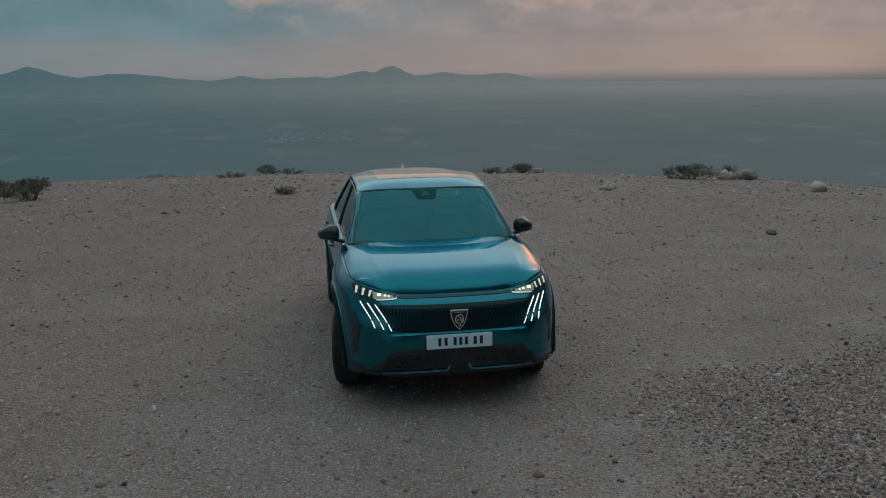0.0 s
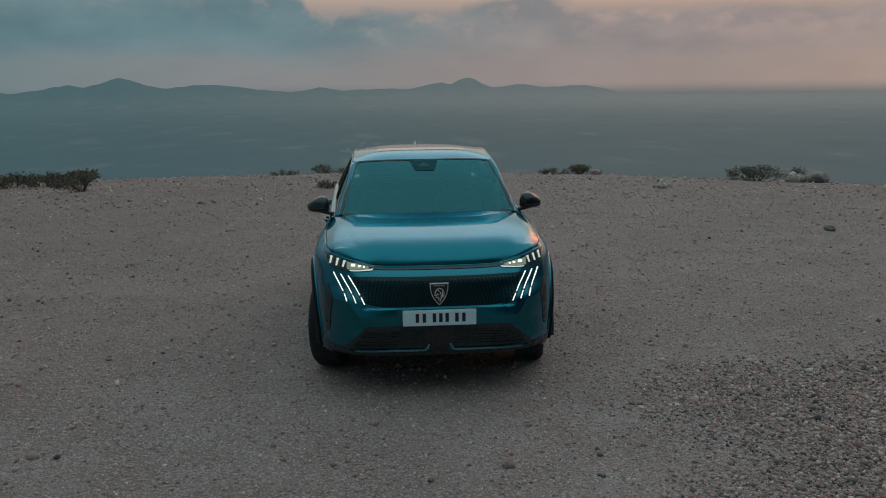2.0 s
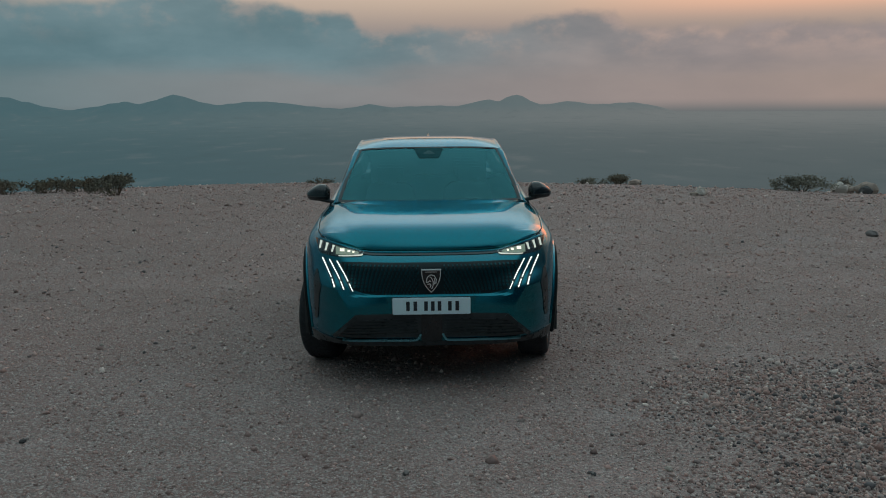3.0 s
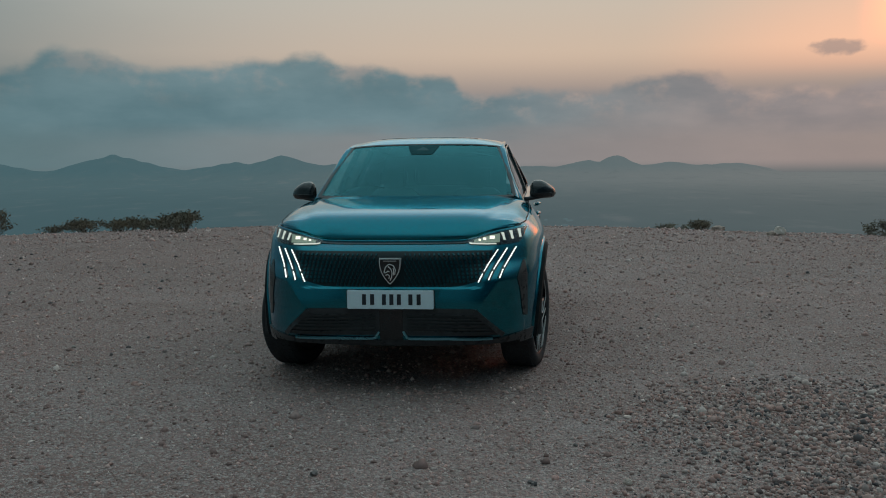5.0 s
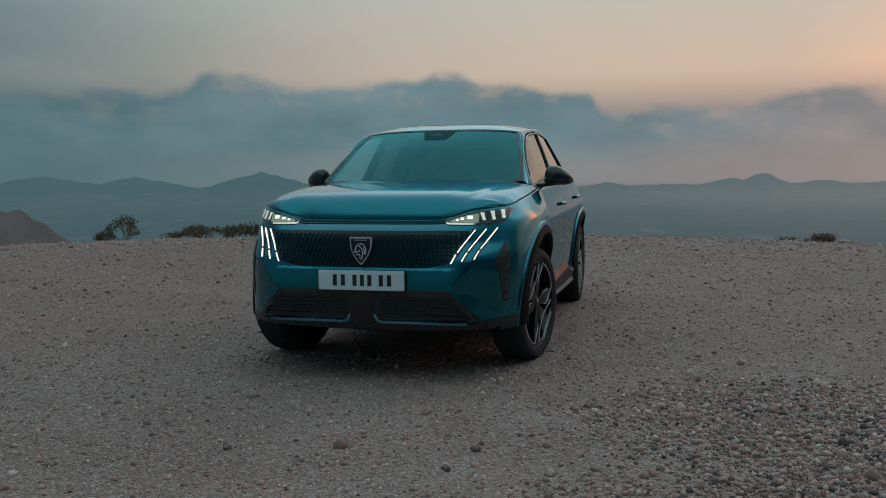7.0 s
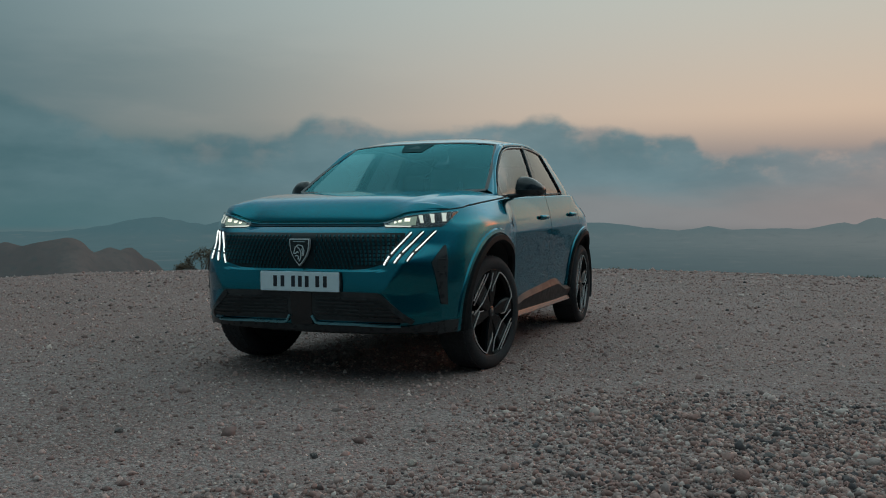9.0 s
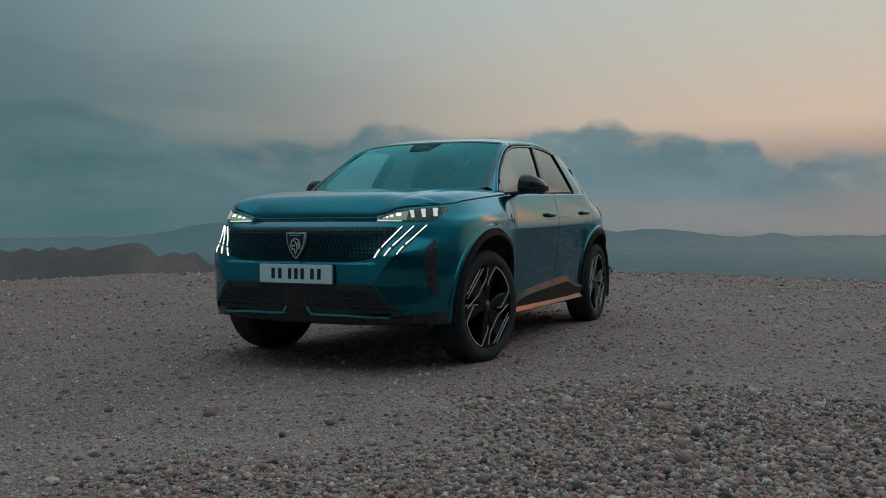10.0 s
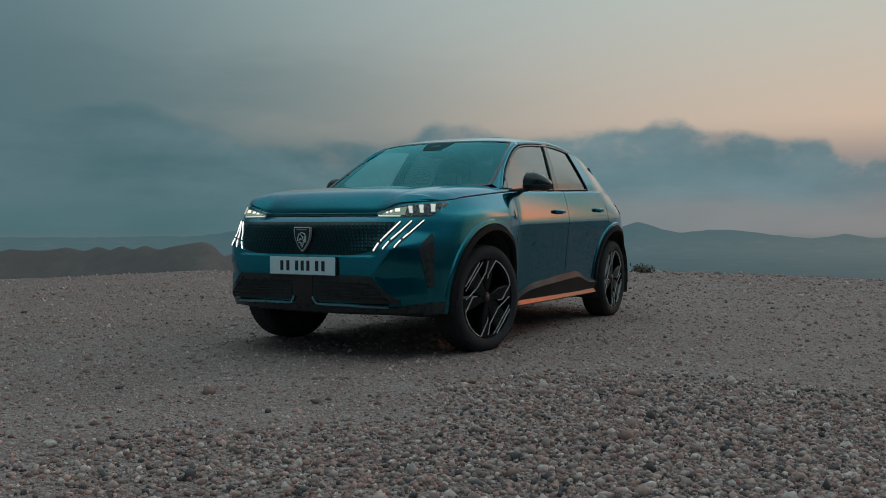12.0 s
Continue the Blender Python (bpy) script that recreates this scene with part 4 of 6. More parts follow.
for mirror in (False, True):
    s = -1 if mirror else 1
    sheet("front_window", window_grid((-0.84, -0.80), (0.0, 0.15), 26), SIDE_GLASS, car, "clear front side window", mirror=mirror)
    sheet("rear_window", window_grid((0.125, 0.255), (0.81, 0.735), 26), PRIVACY, car, "tinted rear side window", mirror=mirror)
    sail = window_grid((-0.965, -0.965), (-0.835, -0.795), 6, 6, off=0.003)
    slab("mirror_sail", sail, [[p - Vector((0.02, 0, 0)) for p in r] for r in sail], GLOSS_BLACK, car, "black corner panel ahead of the window", mirror)
    pil = window_grid((0.0, 0.15), (0.125, 0.255), 4, off=0.004, extra=0.02)
    slab("centre_pillar", pil, [[p - Vector((0.03, 0, 0)) for p in r] for r in pil], GLOSS_BLACK, car, "gloss black centre pillar", mirror)
    pil = window_grid((0.826, 0.750), (1.62, 1.60), 24, off=0.003, extra=0.02)
    slab("rear_pillar", pil, [[p - Vector((0.03, 0, 0)) for p in r] for r in pil], PAINT, car, "broad teal rear pillar", mirror)
    belt_pts = [Vector((s * (glass_x(y, belt_at(y) + 0.02) + 0.006), y, belt_at(y) + 0.022)) for y in np.linspace(-0.95, 0.82, 40)]
    tube("belt_trim", belt_pts, 0.006, GLOSS_BLACK, car, "gloss black belt trim", 6)
    edge = [r[-1] for r in window_grid((0, 0), (0.816, 0.741), 2, 12, 0.004)]
    tube("window_trim", [Vector((s * p.x, p.y, p.z)) for p in edge], 0.012, GLOSS_BLACK, car, "gloss black window frame", 6)
    edge = [r[0] for r in window_grid((0.0, 0.15), (1, 1), 2, 12, 0.006)]
    top_line = [Vector((s * (glass_x(y, window_top(y)) + 0.003), y, window_top(y))) for y in np.linspace(-0.84, 0.735, 40)]
    tube("upper_window_trim", top_line, 0.009, GLOSS_BLACK, car, "black trim over the side windows", 6)
    tube("door_frame", [Vector((s * p.x, p.y, p.z)) for p in edge], 0.010, GLOSS_BLACK, car, "gloss black door frame", 6)

# rear end of the glasshouse: spoiler, rear screen and deck
rear_top = roof[-1]
rear_low = [Vector((0.60 * t, 2.03 - 0.15 * t * t, 1.190)) for t in np.linspace(-1, 1, 25)]
screen = [[a.lerp(b, v) + Vector((0, 0.05 * math.sin(math.pi * v), 0)) for a, b in zip(rear_low, rear_top)] for v in np.linspace(0, 1, 10)]
sheet("rear_screen", screen, PRIVACY, car, "dark tinted rear screen", flip=True)
for mirror in (False, True):
    rows = []
    for v in np.linspace(0, 1, 9):
        a = Vector((glass_x(1.61, belt_at(1.61) + 0.02) + 0.003, 1.61, belt_at(1.61) + 0.018)).lerp(Vector((rail_x(1.0) + 0.012, 1.60, rail_z(1.0))), v)
        b = Vector(rear_low[-1]).lerp(Vector(rear_top[-1]), v) + Vector((0.03, 0.025, 0)) * (1 - v)
        rows.append([a.lerp(b, t) + Vector((0.022 * math.sin(math.pi * t), 0, 0)) for t in np.linspace(0, 1, 8)])
    sheet("tail_pillar", rows, PAINT, car, "teal tail pillar", mirror=mirror)
deck = [[Vector(((side_x(y - 0.10, 1.13) - 0.05) * t, y - 0.10 * t * t, 1.196 - 0.060 * (k / 5) - 0.035 * abs(t) ** 3)) for t in np.linspace(-1, 1, 21)] for k, y in enumerate(np.linspace(1.66, 2.16, 6))]
# added dark sheet inside the rear screen, keeps sky from leaking through
leak_sheet = [[p + Vector((-0.03 * math.copysign(min(1, abs(p.x) * 4), p.x), -0.05, -0.012)) for p in r] for r in [[Vector((0.78 * t, 1.70, 1.10)) for t in np.linspace(-1, 1, 25)]] + screen]
leak_sheet = [[Vector((p.x * (1.03 if i else 1.0), p.y, p.z)) for p in r] for i, r in enumerate(leak_sheet)]
sheet("tail_sky_block", leak_sheet, INNER, car, "added dark sheet inside the rear screen, blocks sky leaks", flip=True)
sheet("tailgate", deck, PAINT, car, "teal tailgate shelf")
spoiler = [[p + Vector((0, 0.14 * v * (1 - (p.x / 0.6) ** 2), -0.03 * v)) for p in rear_top[1:-1]] for v in np.linspace(0, 1, 4)]
slab("spoiler", spoiler, [[p - Vector((0, 0, 0.025)) for p in r] for r in spoiler], PAINT, car, "teal roof spoiler")
fin = [Vector((0, 1.20 + 0.20 * t, roof_mid(1.2 + 0.2 * t) + 0.002 + 0.055 * t ** 1.3)) for t in np.linspace(0, 1, 8)]
bm = bmesh.new()
prof = [bm.verts.new((0, p.y, p.z)) for p in fin] + [bm.verts.new((0, 1.41, roof_mid(1.41)))]
lo = {}
for sx in (-1, 1):
    lo[sx] = [bm.verts.new((sx * 0.022, 1.2 + 0.2 * t, roof_mid(1.2 + 0.2 * t))) for t in np.linspace(0, 1, 8)] + [bm.verts.new((sx * 0.012, 1.42, roof_mid(1.41)))]
    for i in range(8):
        f = (prof[i], prof[i + 1], lo[sx][i + 1], lo[sx][i])
        bm.faces.new(f if sx > 0 else f[::-1])
part("aerial_fin", bm, GLOSS_BLACK, car, "black shark-fin aerial", True)


# ---- wheels ----
def build_wheel(label):
    """A wheel round the x axis, outer face towards +x, centred on its hub."""
    wheel = new("wheel")
    tyre_profile = [(-0.095, 0.268), (-0.108, 0.285), (-0.114, 0.315), (-0.108, 0.342), (-0.09, 0.357), (-0.06, 0.362), (0.06, 0.362), (0.09, 0.357), (0.108, 0.342), (0.114, 0.316), (0.110, 0.290), (0.096, 0.272)]
    v, f = lathe(tyre_profile, 72)
    tyre = mesh_object("tyre", v, f, RUBBER, wheel, "black rubber tyre")
    # tread: shallow grooves as raised ribs with cross cuts
    bm = bmesh.new()
    for rib in (-0.066, -0.022, 0.022, 0.066):
        for k in range(60):
            a = 2 * math.pi * (k + (0.5 if rib > 0 else 0)) / 60
            m = Matrix.Rotation(a, 4, "X") @ Matrix.Translation((rib, 0, 0.3605)) @ Matrix.Rotation(radians(18 if rib > 0 else -18), 4, "Z")
            r = bmesh.ops.create_cube(bm, size=1.0, matrix=m @ Matrix.Diagonal((0.036, 0.030, 0.008, 1)))
    part("tread", bm, RUBBER, tyre)
    v, f = lathe([(-0.09, 0.262), (0.06, 0.252), (0.082, 0.262), (0.093, 0.276), (0.098, 0.276), (0.097, 0.270)], 64)
    rim = mesh_object("rim", v, f, DARK_ALLOY, wheel, "black alloy rim with machined spokes")
    v, f = lathe([(0.095, 0.2775), (0.0995, 0.276), (0.0995, 0.2735), (0.097, 0.272)], 64)
    mesh_object("rim_lip", v, f, DARK_ALLOY, rim, "dark rim edge")
    v, f = lathe([(-0.092, 0.264), (-0.06, 0.20), (-0.05, 0.0)], 48)
    mesh_object("brake_backing", v, f, INNER, wheel)
    v, f = lathe([(0.0, 0.165), (0.012, 0.165), (0.012, 0.07), (0.012, 0.0)], 48)
    mesh_object("brake_disc", v, f, DARK_ALLOY, wheel, "dark brake disc")
    # broad black blades; thin machined lines outline two open fans and two pairs of chords
    R = 0.270

    def at(r, deg, x):
        return Vector((x, R * r * math.cos(radians(deg)), R * r * math.sin(radians(deg))))

    for k, (deg, wide) in enumerate(((84, 13), (7, 13), (264, 13), (187, 13), (135, 20), (315, 20))):
        bm = bmesh.new()
        rings = []
        for x, grow in ((0.040, 1.0), (0.076, 0.93), (0.086, 0.72)):
            ring = []
            for r, spread in ((0.12, 2.6), (0.55, 1.5), (1.0, 1.0)):
                ring.append(at(r, deg - wide * spread * grow, x + 0.008 * r))
            for r, spread in ((1.0, 1.0), (0.55, 1.5), (0.12, 2.6)):
                ring.append(at(r, deg + wide * spread * grow, x + 0.008 * r))
            rings.append([bm.verts.new(p) for p in ring])
        for r0, r1 in zip(rings, rings[1:]):
            for i in range(6):
                j = (i + 1) % 6
                bm.faces.new((r0[i], r0[j], r1[j], r1[i]))
        bm.faces.new(rings[-1])
        bmesh.ops.recalc_face_normals(bm, faces=bm.faces[:])
        part("spoke", bm, DARK_ALLOY, rim)
    for half in (0, 180):
        fan = [at(0.49, 91 + half, 0.094), at(0.60, 88 + half, 0.095), at(0.98, 72 + half, 0.1)] + [at(0.99, d + half, 0.1) for d in range(66, 22, -7)] + [at(0.98, 18 + half, 0.1), at(0.62, -6 + half, 0.095), at(0.44, -9 + half, 0.094)]
        for line, wide in ((fan, 0.0055), ((at(0.985, 160 + half, 0.1), at(0.985, 112 + half, 0.1)), 0.006), ((at(0.94, 166 + half, 0.1), at(0.95, 104 + half, 0.1)), 0.0045), ((at(0.90, 179 + half, 0.099), at(0.52, 148 + half, 0.095), at(0.66, 98 + half, 0.096), at(0.93, 90 + half, 0.099)), 0.005)):
            pts = resample(line, 40)
            ribbon("machined_edge", pts, [Vector((1, 0, 0))] * 40, wide, 0.004, SILVER, rim, "thin machined silver line")
    v, f = lathe([(0.05, 0.052), (0.084, 0.046), (0.089, 0.036), (0.090, 0.0)], 24)
    mesh_object("hub_cap", v, f, DARK_ALLOY, rim, "black hub cap")
    v, f = lathe([(0.090, 0.026), (0.0925, 0.024), (0.0925, 0.0)], 24)
    mesh_object("hub_emblem", v, f, BLACK, rim, "round dark hub emblem")
    tagged(wheel, label=label)
    return wheel


wheel = build_wheel("black alloy wheel with machined silver edges")
wheel.parent = car
STEER = radians(-11)
wheel.matrix_basis = Matrix.Translation((0.80, FRONT_AXLE, WHEEL_Z)) @ Matrix.Rotation(STEER, 4, "Z")
for x, y, flip, steer in ((0.80, REAR_AXLE, 0, 0), (-0.80, FRONT_AXLE, 1, STEER), (-0.80, REAR_AXLE, 1, 0)):
    m = Matrix.Translation((x, y, WHEEL_Z)) @ Matrix.Rotation(math.pi * flip + steer, 4, "Z") @ Matrix.Rotation(0.12 * y if flip == 0 else 0.5, 4, "X")
    w = copy_thing(wheel, m)

# arch liners and dark cladding round the wheel openings
for s in (1, -1):
    for axle in (FRONT_AXLE, REAR_AXLE):
        rows = []
        for x in (0.50, 0.65, 0.80, 0.905):
            rows.append([Vector((s * x, axle + (ARCH_R + 0.006) * math.cos(a), WHEEL_Z + (ARCH_R + 0.006) * math.sin(a))) for a in np.linspace(radians(-20), radians(187 if axle == FRONT_AXLE else 200), 40)])
        sheet("arch_liner", rows, INNER, car, "black wheel-arch liner", flip=s < 0)
        outer, inner = [], []
        for name, mat, label, ring in (("wheel_arch_cladding", CLADDING, "dark plastic wheel-arch cladding", ((-0.004, 0.008), (0.008, 0.026), (0.040, 0.023), (0.047, 0.004))), ("arch_flare", PAINT, "teal lip round the wheel arch", ((0.049, 0.004), (0.053, 0.010), (0.074, 0.009), (0.084, -0.001)))):
            outer, inner = [], []
            for rr, lift in ring:
                ro, ri = [], []
                for a in np.linspace(radians(-7), radians(187), 56):
                    y, z = axle + (ARCH_R + rr) * math.cos(a), max(0.205, WHEEL_Z + (ARCH_R + rr) * math.sin(a))
                    p = on_side(min(max(y, -2.02), 2.0), z, lift)
                    ro.append(Vector((s * p.x, p.y, p.z))), ri.append(Vector((s * (p.x - 0.03), p.y, p.z)))
                outer.append(ro), inner.append(ri)
            slab(name, outer, inner, mat, car, label)


# ---- the nose: grille, lamps, plate, intakes ----
def both(build):
    for mirror in (False, True):
        build(mirror)


grille_low = curve((-0.605, 0.85), (-0.52, 0.702), (-0.34, 0.668), (0.34, 0.668), (0.52, 0.702), (0.605, 0.85))
grille = front_patch("grille", -0.605, 0.605, grille_low, lambda x: 0.874, GRILLE_BLACK, car, 0.003, 0.02, 60, 10, "gloss black grille with teal lozenges")


def lozenge_mesh():
    me = bpy.data.meshes.new("lozenge")
    pts = [(-0.5, -0.5), (0.5, -0.5), (0.5, 0.5), (-0.5, 0.5)]
    verts = [(x, 0.0, z) for x, z in pts] + [(x * 0.62, -1.0, z * 0.75) for x, z in pts]
    faces = [(4, 5, 6, 7), (0, 1, 5, 4), (1, 2, 6, 5), (2, 3, 7, 6), (3, 0, 4, 7)]
    me.from_pydata(verts, [], faces)
    me.materials.append(LOZENGE)
    return me


loz = lozenge_mesh()
for s in (1, -1):
    for col in range(20):
        for row in range(9):
            out = col / 19
            z = 0.680 + row * 0.0218
            x = 0.088 + col * 0.0262 + (z - 0.77) * 0.55 * out + (0.012 if row % 2 else 0.0)
            if z < grille_low(x) + 0.012 or z > 0.868 or x < 0.080:
                continue
            p = on_front(x, z, 0.0035)
            nrm = normal_front(x, z)
            wide, tall = 0.0085 + 0.0120 * out, 0.0205
            xa = Vector((0, 0, 1)).cross(-nrm).normalized()
            za = (-nrm).cross(xa) * -1
            lean = 0.42 + 0.45 * out
            za = nrm.cross(xa)
            za = za if za.z > 0 else -za
            up = (za + xa * lean).normalized()
            m = Matrix((( xa.x * wide, -nrm.x * 0.005, up.x * tall, p.x), (xa.y * wide, -nrm.y * 0.005, up.y * tall, p.y), (xa.z * wide, -nrm.z * 0.005, up.z * tall, p.z), (0, 0, 0, 1)))
            if s < 0:
                m = Matrix.Diagonal((-1, 1, 1, 1)) @ m
            ob = new("lozenge", loz)
            ob.parent = grille
            ob.matrix_basis = m


# emblem: a plain shield
def shield(half, top, tip, n=18):
    pts = [(-half, top), (half, top)]
    for k in range(1, n):
        t = k / n
        pts.append((half * (1 - t ** 2.6) + 0.0, top - (top - tip) * t))
    pts.append((0.0, tip))
    for k in range(n - 1, 0, -1):
        t = k / n
        pts.append((-half * (1 - t ** 2.6), top - (top - tip) * t))
    return pts


def shield_plate(name, half, top, tip, y0, y1, mat, parent, label=""):
    bm = bmesh.new()
    pts = shield(half, top, tip)
    a = [bm.verts.new((x, y0, z)) for x, z in pts]
    b = [bm.verts.new((x * 0.96, y1, 0.762 + (z - 0.762) * 0.97)) for x, z in pts]
    bm.faces.new(b)
    for i in range(len(pts)):
        j = (i + 1) % len(pts)
        bm.faces.new((a[i], a[j], b[j], b[i]))
    bmesh.ops.recalc_face_normals(bm, faces=bm.faces[:])
    return part(name, bm, mat, parent, label)


emblem = shield_plate("emblem", 0.0675, 0.843, 0.682, -2.272, -2.290, SILVER, car, "shield emblem with a chrome rim")
shield_plate("emblem_field", 0.061, 0.8375, 0.691, -2.286, -2.2925, GLOSS_BLACK, emblem, "black field")
for pts in (((-0.034, 0.755), (-0.026, 0.790), (-0.004, 0.808), (0.022, 0.800), (0.034, 0.775), (0.030, 0.745)),
            ((-0.010, 0.795), (0.006, 0.780), (0.014, 0.758), (0.012, 0.732), (0.002, 0.712)),
            ((-0.034, 0.755), (-0.020, 0.758), (-0.010, 0.768), (-0.002, 0.760)),
            ((-0.026, 0.742), (-0.012, 0.746), (-0.002, 0.738), (-0.006, 0.722)),
            ((0.020, 0.785), (0.024, 0.765), (0.021, 0.742))):
    line = resample([Vector((x, -2.2935, z)) for x, z in pts], 16)
    ribbon("emblem_stroke", line, [Vector((0, -1, 0))] * 16, 0.0058, 0.002, SILVER, emblem, "thin chrome stroke")
box("emblem_bar", (0, -2.293, 0.826), (0.080, 0.004, 0.007), CHROME, emblem, 0.001, "small chrome bar")

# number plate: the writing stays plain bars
plate = box("number_plate", (0, -2.292, 0.595), (0.52, 0.012, 0.114), PLATE_SKY_WHITE, car, 0.004, "white number plate with dark bars")
for x in (-0.157, -0.108, -0.037, 0.008, 0.053, 0.122, 0.171):
    box("plate_bar", (x, -2.2985, 0.596), (0.024, 0.003, 0.064), PLATE_INK, plate, 0.0)
box("plate_holder", (0, -2.279, 0.592), (0.528, 0.022, 0.12), BLACK, car, 0.004, "black plate holder")

# headlamps and the three light claws on each side
lamp_low = curve((0.447, 0.918), (0.478, 0.905), (0.60, 0.903), (0.765, 0.910), (0.79, 0.95), (0.812, 0.996))
lamp_high = curve((0.447, 0.926), (0.52, 0.948), (0.60, 0.972), (0.74, 0.992), (0.812, 1.0))
CLAWS = (((0.633, 0.876), (0.582, 0.802), (0.551, 0.748), (0.524, 0.694)), ((0.687, 0.880), (0.637, 0.806), (0.607, 0.757), (0.582, 0.706)), ((0.741, 0.884), (0.697, 0.815), (0.668, 0.765), (0.645, 0.716)))


def along(a, b, n):
    return [a[0] + (b[0] - a[0]) * k / n for k in range(n + 1)], [a[1] + (b[1] - a[1]) * k / n for k in range(n + 1)]


def lamps(mirror):
    lamp = front_patch("headlamp", 0.447, 0.812, lamp_low, lamp_high, GLOSS_BLACK, car, 0.002, 0.02, 30, 6, "slim headlamp, lit", mirror)
    inner = curve((0.447, 0.916), (0.48, 0.908), (0.62, 0.908), (0.77, 0.914))
    front_patch("light_guide", 0.462, 0.625, inner, lambda x: inner(x) + 0.0055, LED_SOFT, lamp, 0.006, 0.006, 14, 2, "white light guide", mirror)
    front_patch("reflector", 0.49, 0.645, lambda x: 0.918, lambda x: lamp_high(x) - 0.010, BEAM_SOFT, lamp, 0.0045, 0.006, 14, 4, "glowing reflector bowl", mirror)
    for x0, x1, z0, z1 in ((0.520, 0.534, 0.926, 0.935), (0.548, 0.566, 0.932, 0.944), (0.586, 0.614, 0.938, 0.956)):
        front_patch("beam", x0, x1, lambda x: z0, lambda x: z1, BEAM, lamp, 0.009, 0.006, 4, 3, "bright dipped beam", mirror)
    for xb, xt, zb, zt in ((0.672, 0.657, 0.921, 0.973), (0.720, 0.706, 0.923, 0.981), (0.766, 0.755, 0.930, 0.987)):
        rows = [[on_front((xb + (xt - xb) * v) + wide * k, zb + 0.008 + (zt - zb - 0.008) * v, 0.008) for k in (-1, -0.33, 0.33, 1)] for v, wide in ((0.0, 0.0075), (0.45, 0.0068), (0.8, 0.0085), (1.0, 0.0105))]
        slab("light_block", rows, [[p + Vector((0, 0.006, 0)) for p in r] for r in rows], LED_SOFT, lamp, "white light block", mirror)
    front_patch("side_reflector", 0.792, 0.809, lambda x: lamp_low(x) + 0.006, lambda x: lamp_high(x) - 0.004, AMBER, lamp, 0.005, 0.005, 4, 3, "amber corner reflector", mirror)
    pane = []
    for i in range(7):
        pane.append([on_front(x, lamp_low(x) + (lamp_high(x) - lamp_low(x)) * i / 6, 0.014) for x in np.linspace(0.449, 0.811, 31)])
    sheet("lens", pane, LAMP_GLASS, lamp, "clear lens", mirror=mirror)
    for pts in CLAWS:
        claw = None
        for a, b in ((pts[:3], 0), (pts[2:], 1)):
            xs, zs = [], []
            for p, q in zip(a, a[1:]):
                x, z = along(p, q, 8)
                xs += x[:-1]
                zs += z[:-1]
            xs.append(a[-1][0]), zs.append(a[-1][1])
            if b:
                xs, zs = xs[1:], zs[1:]
            else:
                xs, zs = xs[:-1], zs[:-1]
            line = [on_front(x, z, 0.006) for x, z in zip(xs, zs)]
            nrm = [normal_front(x, z) for x, z in zip(xs, zs)]
            if claw is None:
                claw = ribbon("light_claw", line, nrm, 0.0062, 0.004, LED, car, "white daytime running light claw", mirror)
            else:
                ribbon("claw_tip", line, nrm, 0.0062, 0.004, LED, claw, "", mirror)
        xs, zs = [p[0] for p in pts], [p[1] for p in pts]
        line = resample([on_front(x, z, 0.002) for x, z in zip(xs, zs)], 16)
        ribbon("claw_bezel", line, [normal_front(p.x, p.z) for p in line], 0.024, 0.003, GLOSS_BLACK, claw, "black bezel", mirror)


both(lamps)

# lower intakes with slats, radar block, winglets, lip
intake_end = lambda z: 0.528 + (0.532 - z) * 0.69


def intakes(mirror):
    body_low, body_high = (lambda x: 0.372), (lambda x: 0.540 if x < 0.50 else 0.540 - (x - 0.50) * 0.95)
    duct = front_patch("lower_intake", 0.07, 0.668, body_low, lambda x: max(body_high(x), 0.378), INNER, car, 0.003, 0.02, 40, 8, "black lower air intake with slats", mirror)
    for k in range(6):
        z = 0.394 + k * 0.0205
        end = intake_end(z) - 0.012
        front_patch("slat", 0.092, end, lambda x: z, lambda x: z + 0.008, BLACK, duct, 0.011, 0.010, 18, 1, "", mirror)
    xs = np.linspace(0.50, 0.665, 8)
    line = [on_front(x, body_high(x) - 0.012, 0.004) for x in xs]
    ribbon("intake_frame", line, [normal_front(x, body_high(x)) for x in xs], 0.03, 0.006, BLACK, duct, "", mirror)
    wing_x, wing_z = [0.073, 0.080, 0.098] + list(np.linspace(0.12, 0.60, 14)), [0.400, 0.388, 0.362] + [0.358] * 14
    line = [on_front(x, z, 0.012) for x, z in zip(wing_x, wing_z)]
    ribbon("winglet", line, [normal_front(x, z) for x, z in zip(wing_x, wing_z)], 0.014, 0.008, TRIM_TEAL, car, "satin teal winglet under the intake", mirror)
    vent_low = curve((0.752, 0.700), (0.765, 0.645), (0.79, 0.466), (0.812, 0.462))
    vent_high = curve((0.752, 0.708), (0.772, 0.765), (0.79, 0.806), (0.812, 0.72))
    vent = front_patch("side_vent", 0.752, 0.812, vent_low, vent_high, BLACK, car, 0.004, 0.015, 12, 14, "black air-curtain vent", mirror)
    for k in range(7):
        z = 0.645 + k * 0.013
        front_patch("vent_rib", 0.772, 0.800, lambda x: z, lambda x: z + 0.005, INNER, vent, 0.007, 0.006, 4, 1, "", mirror)


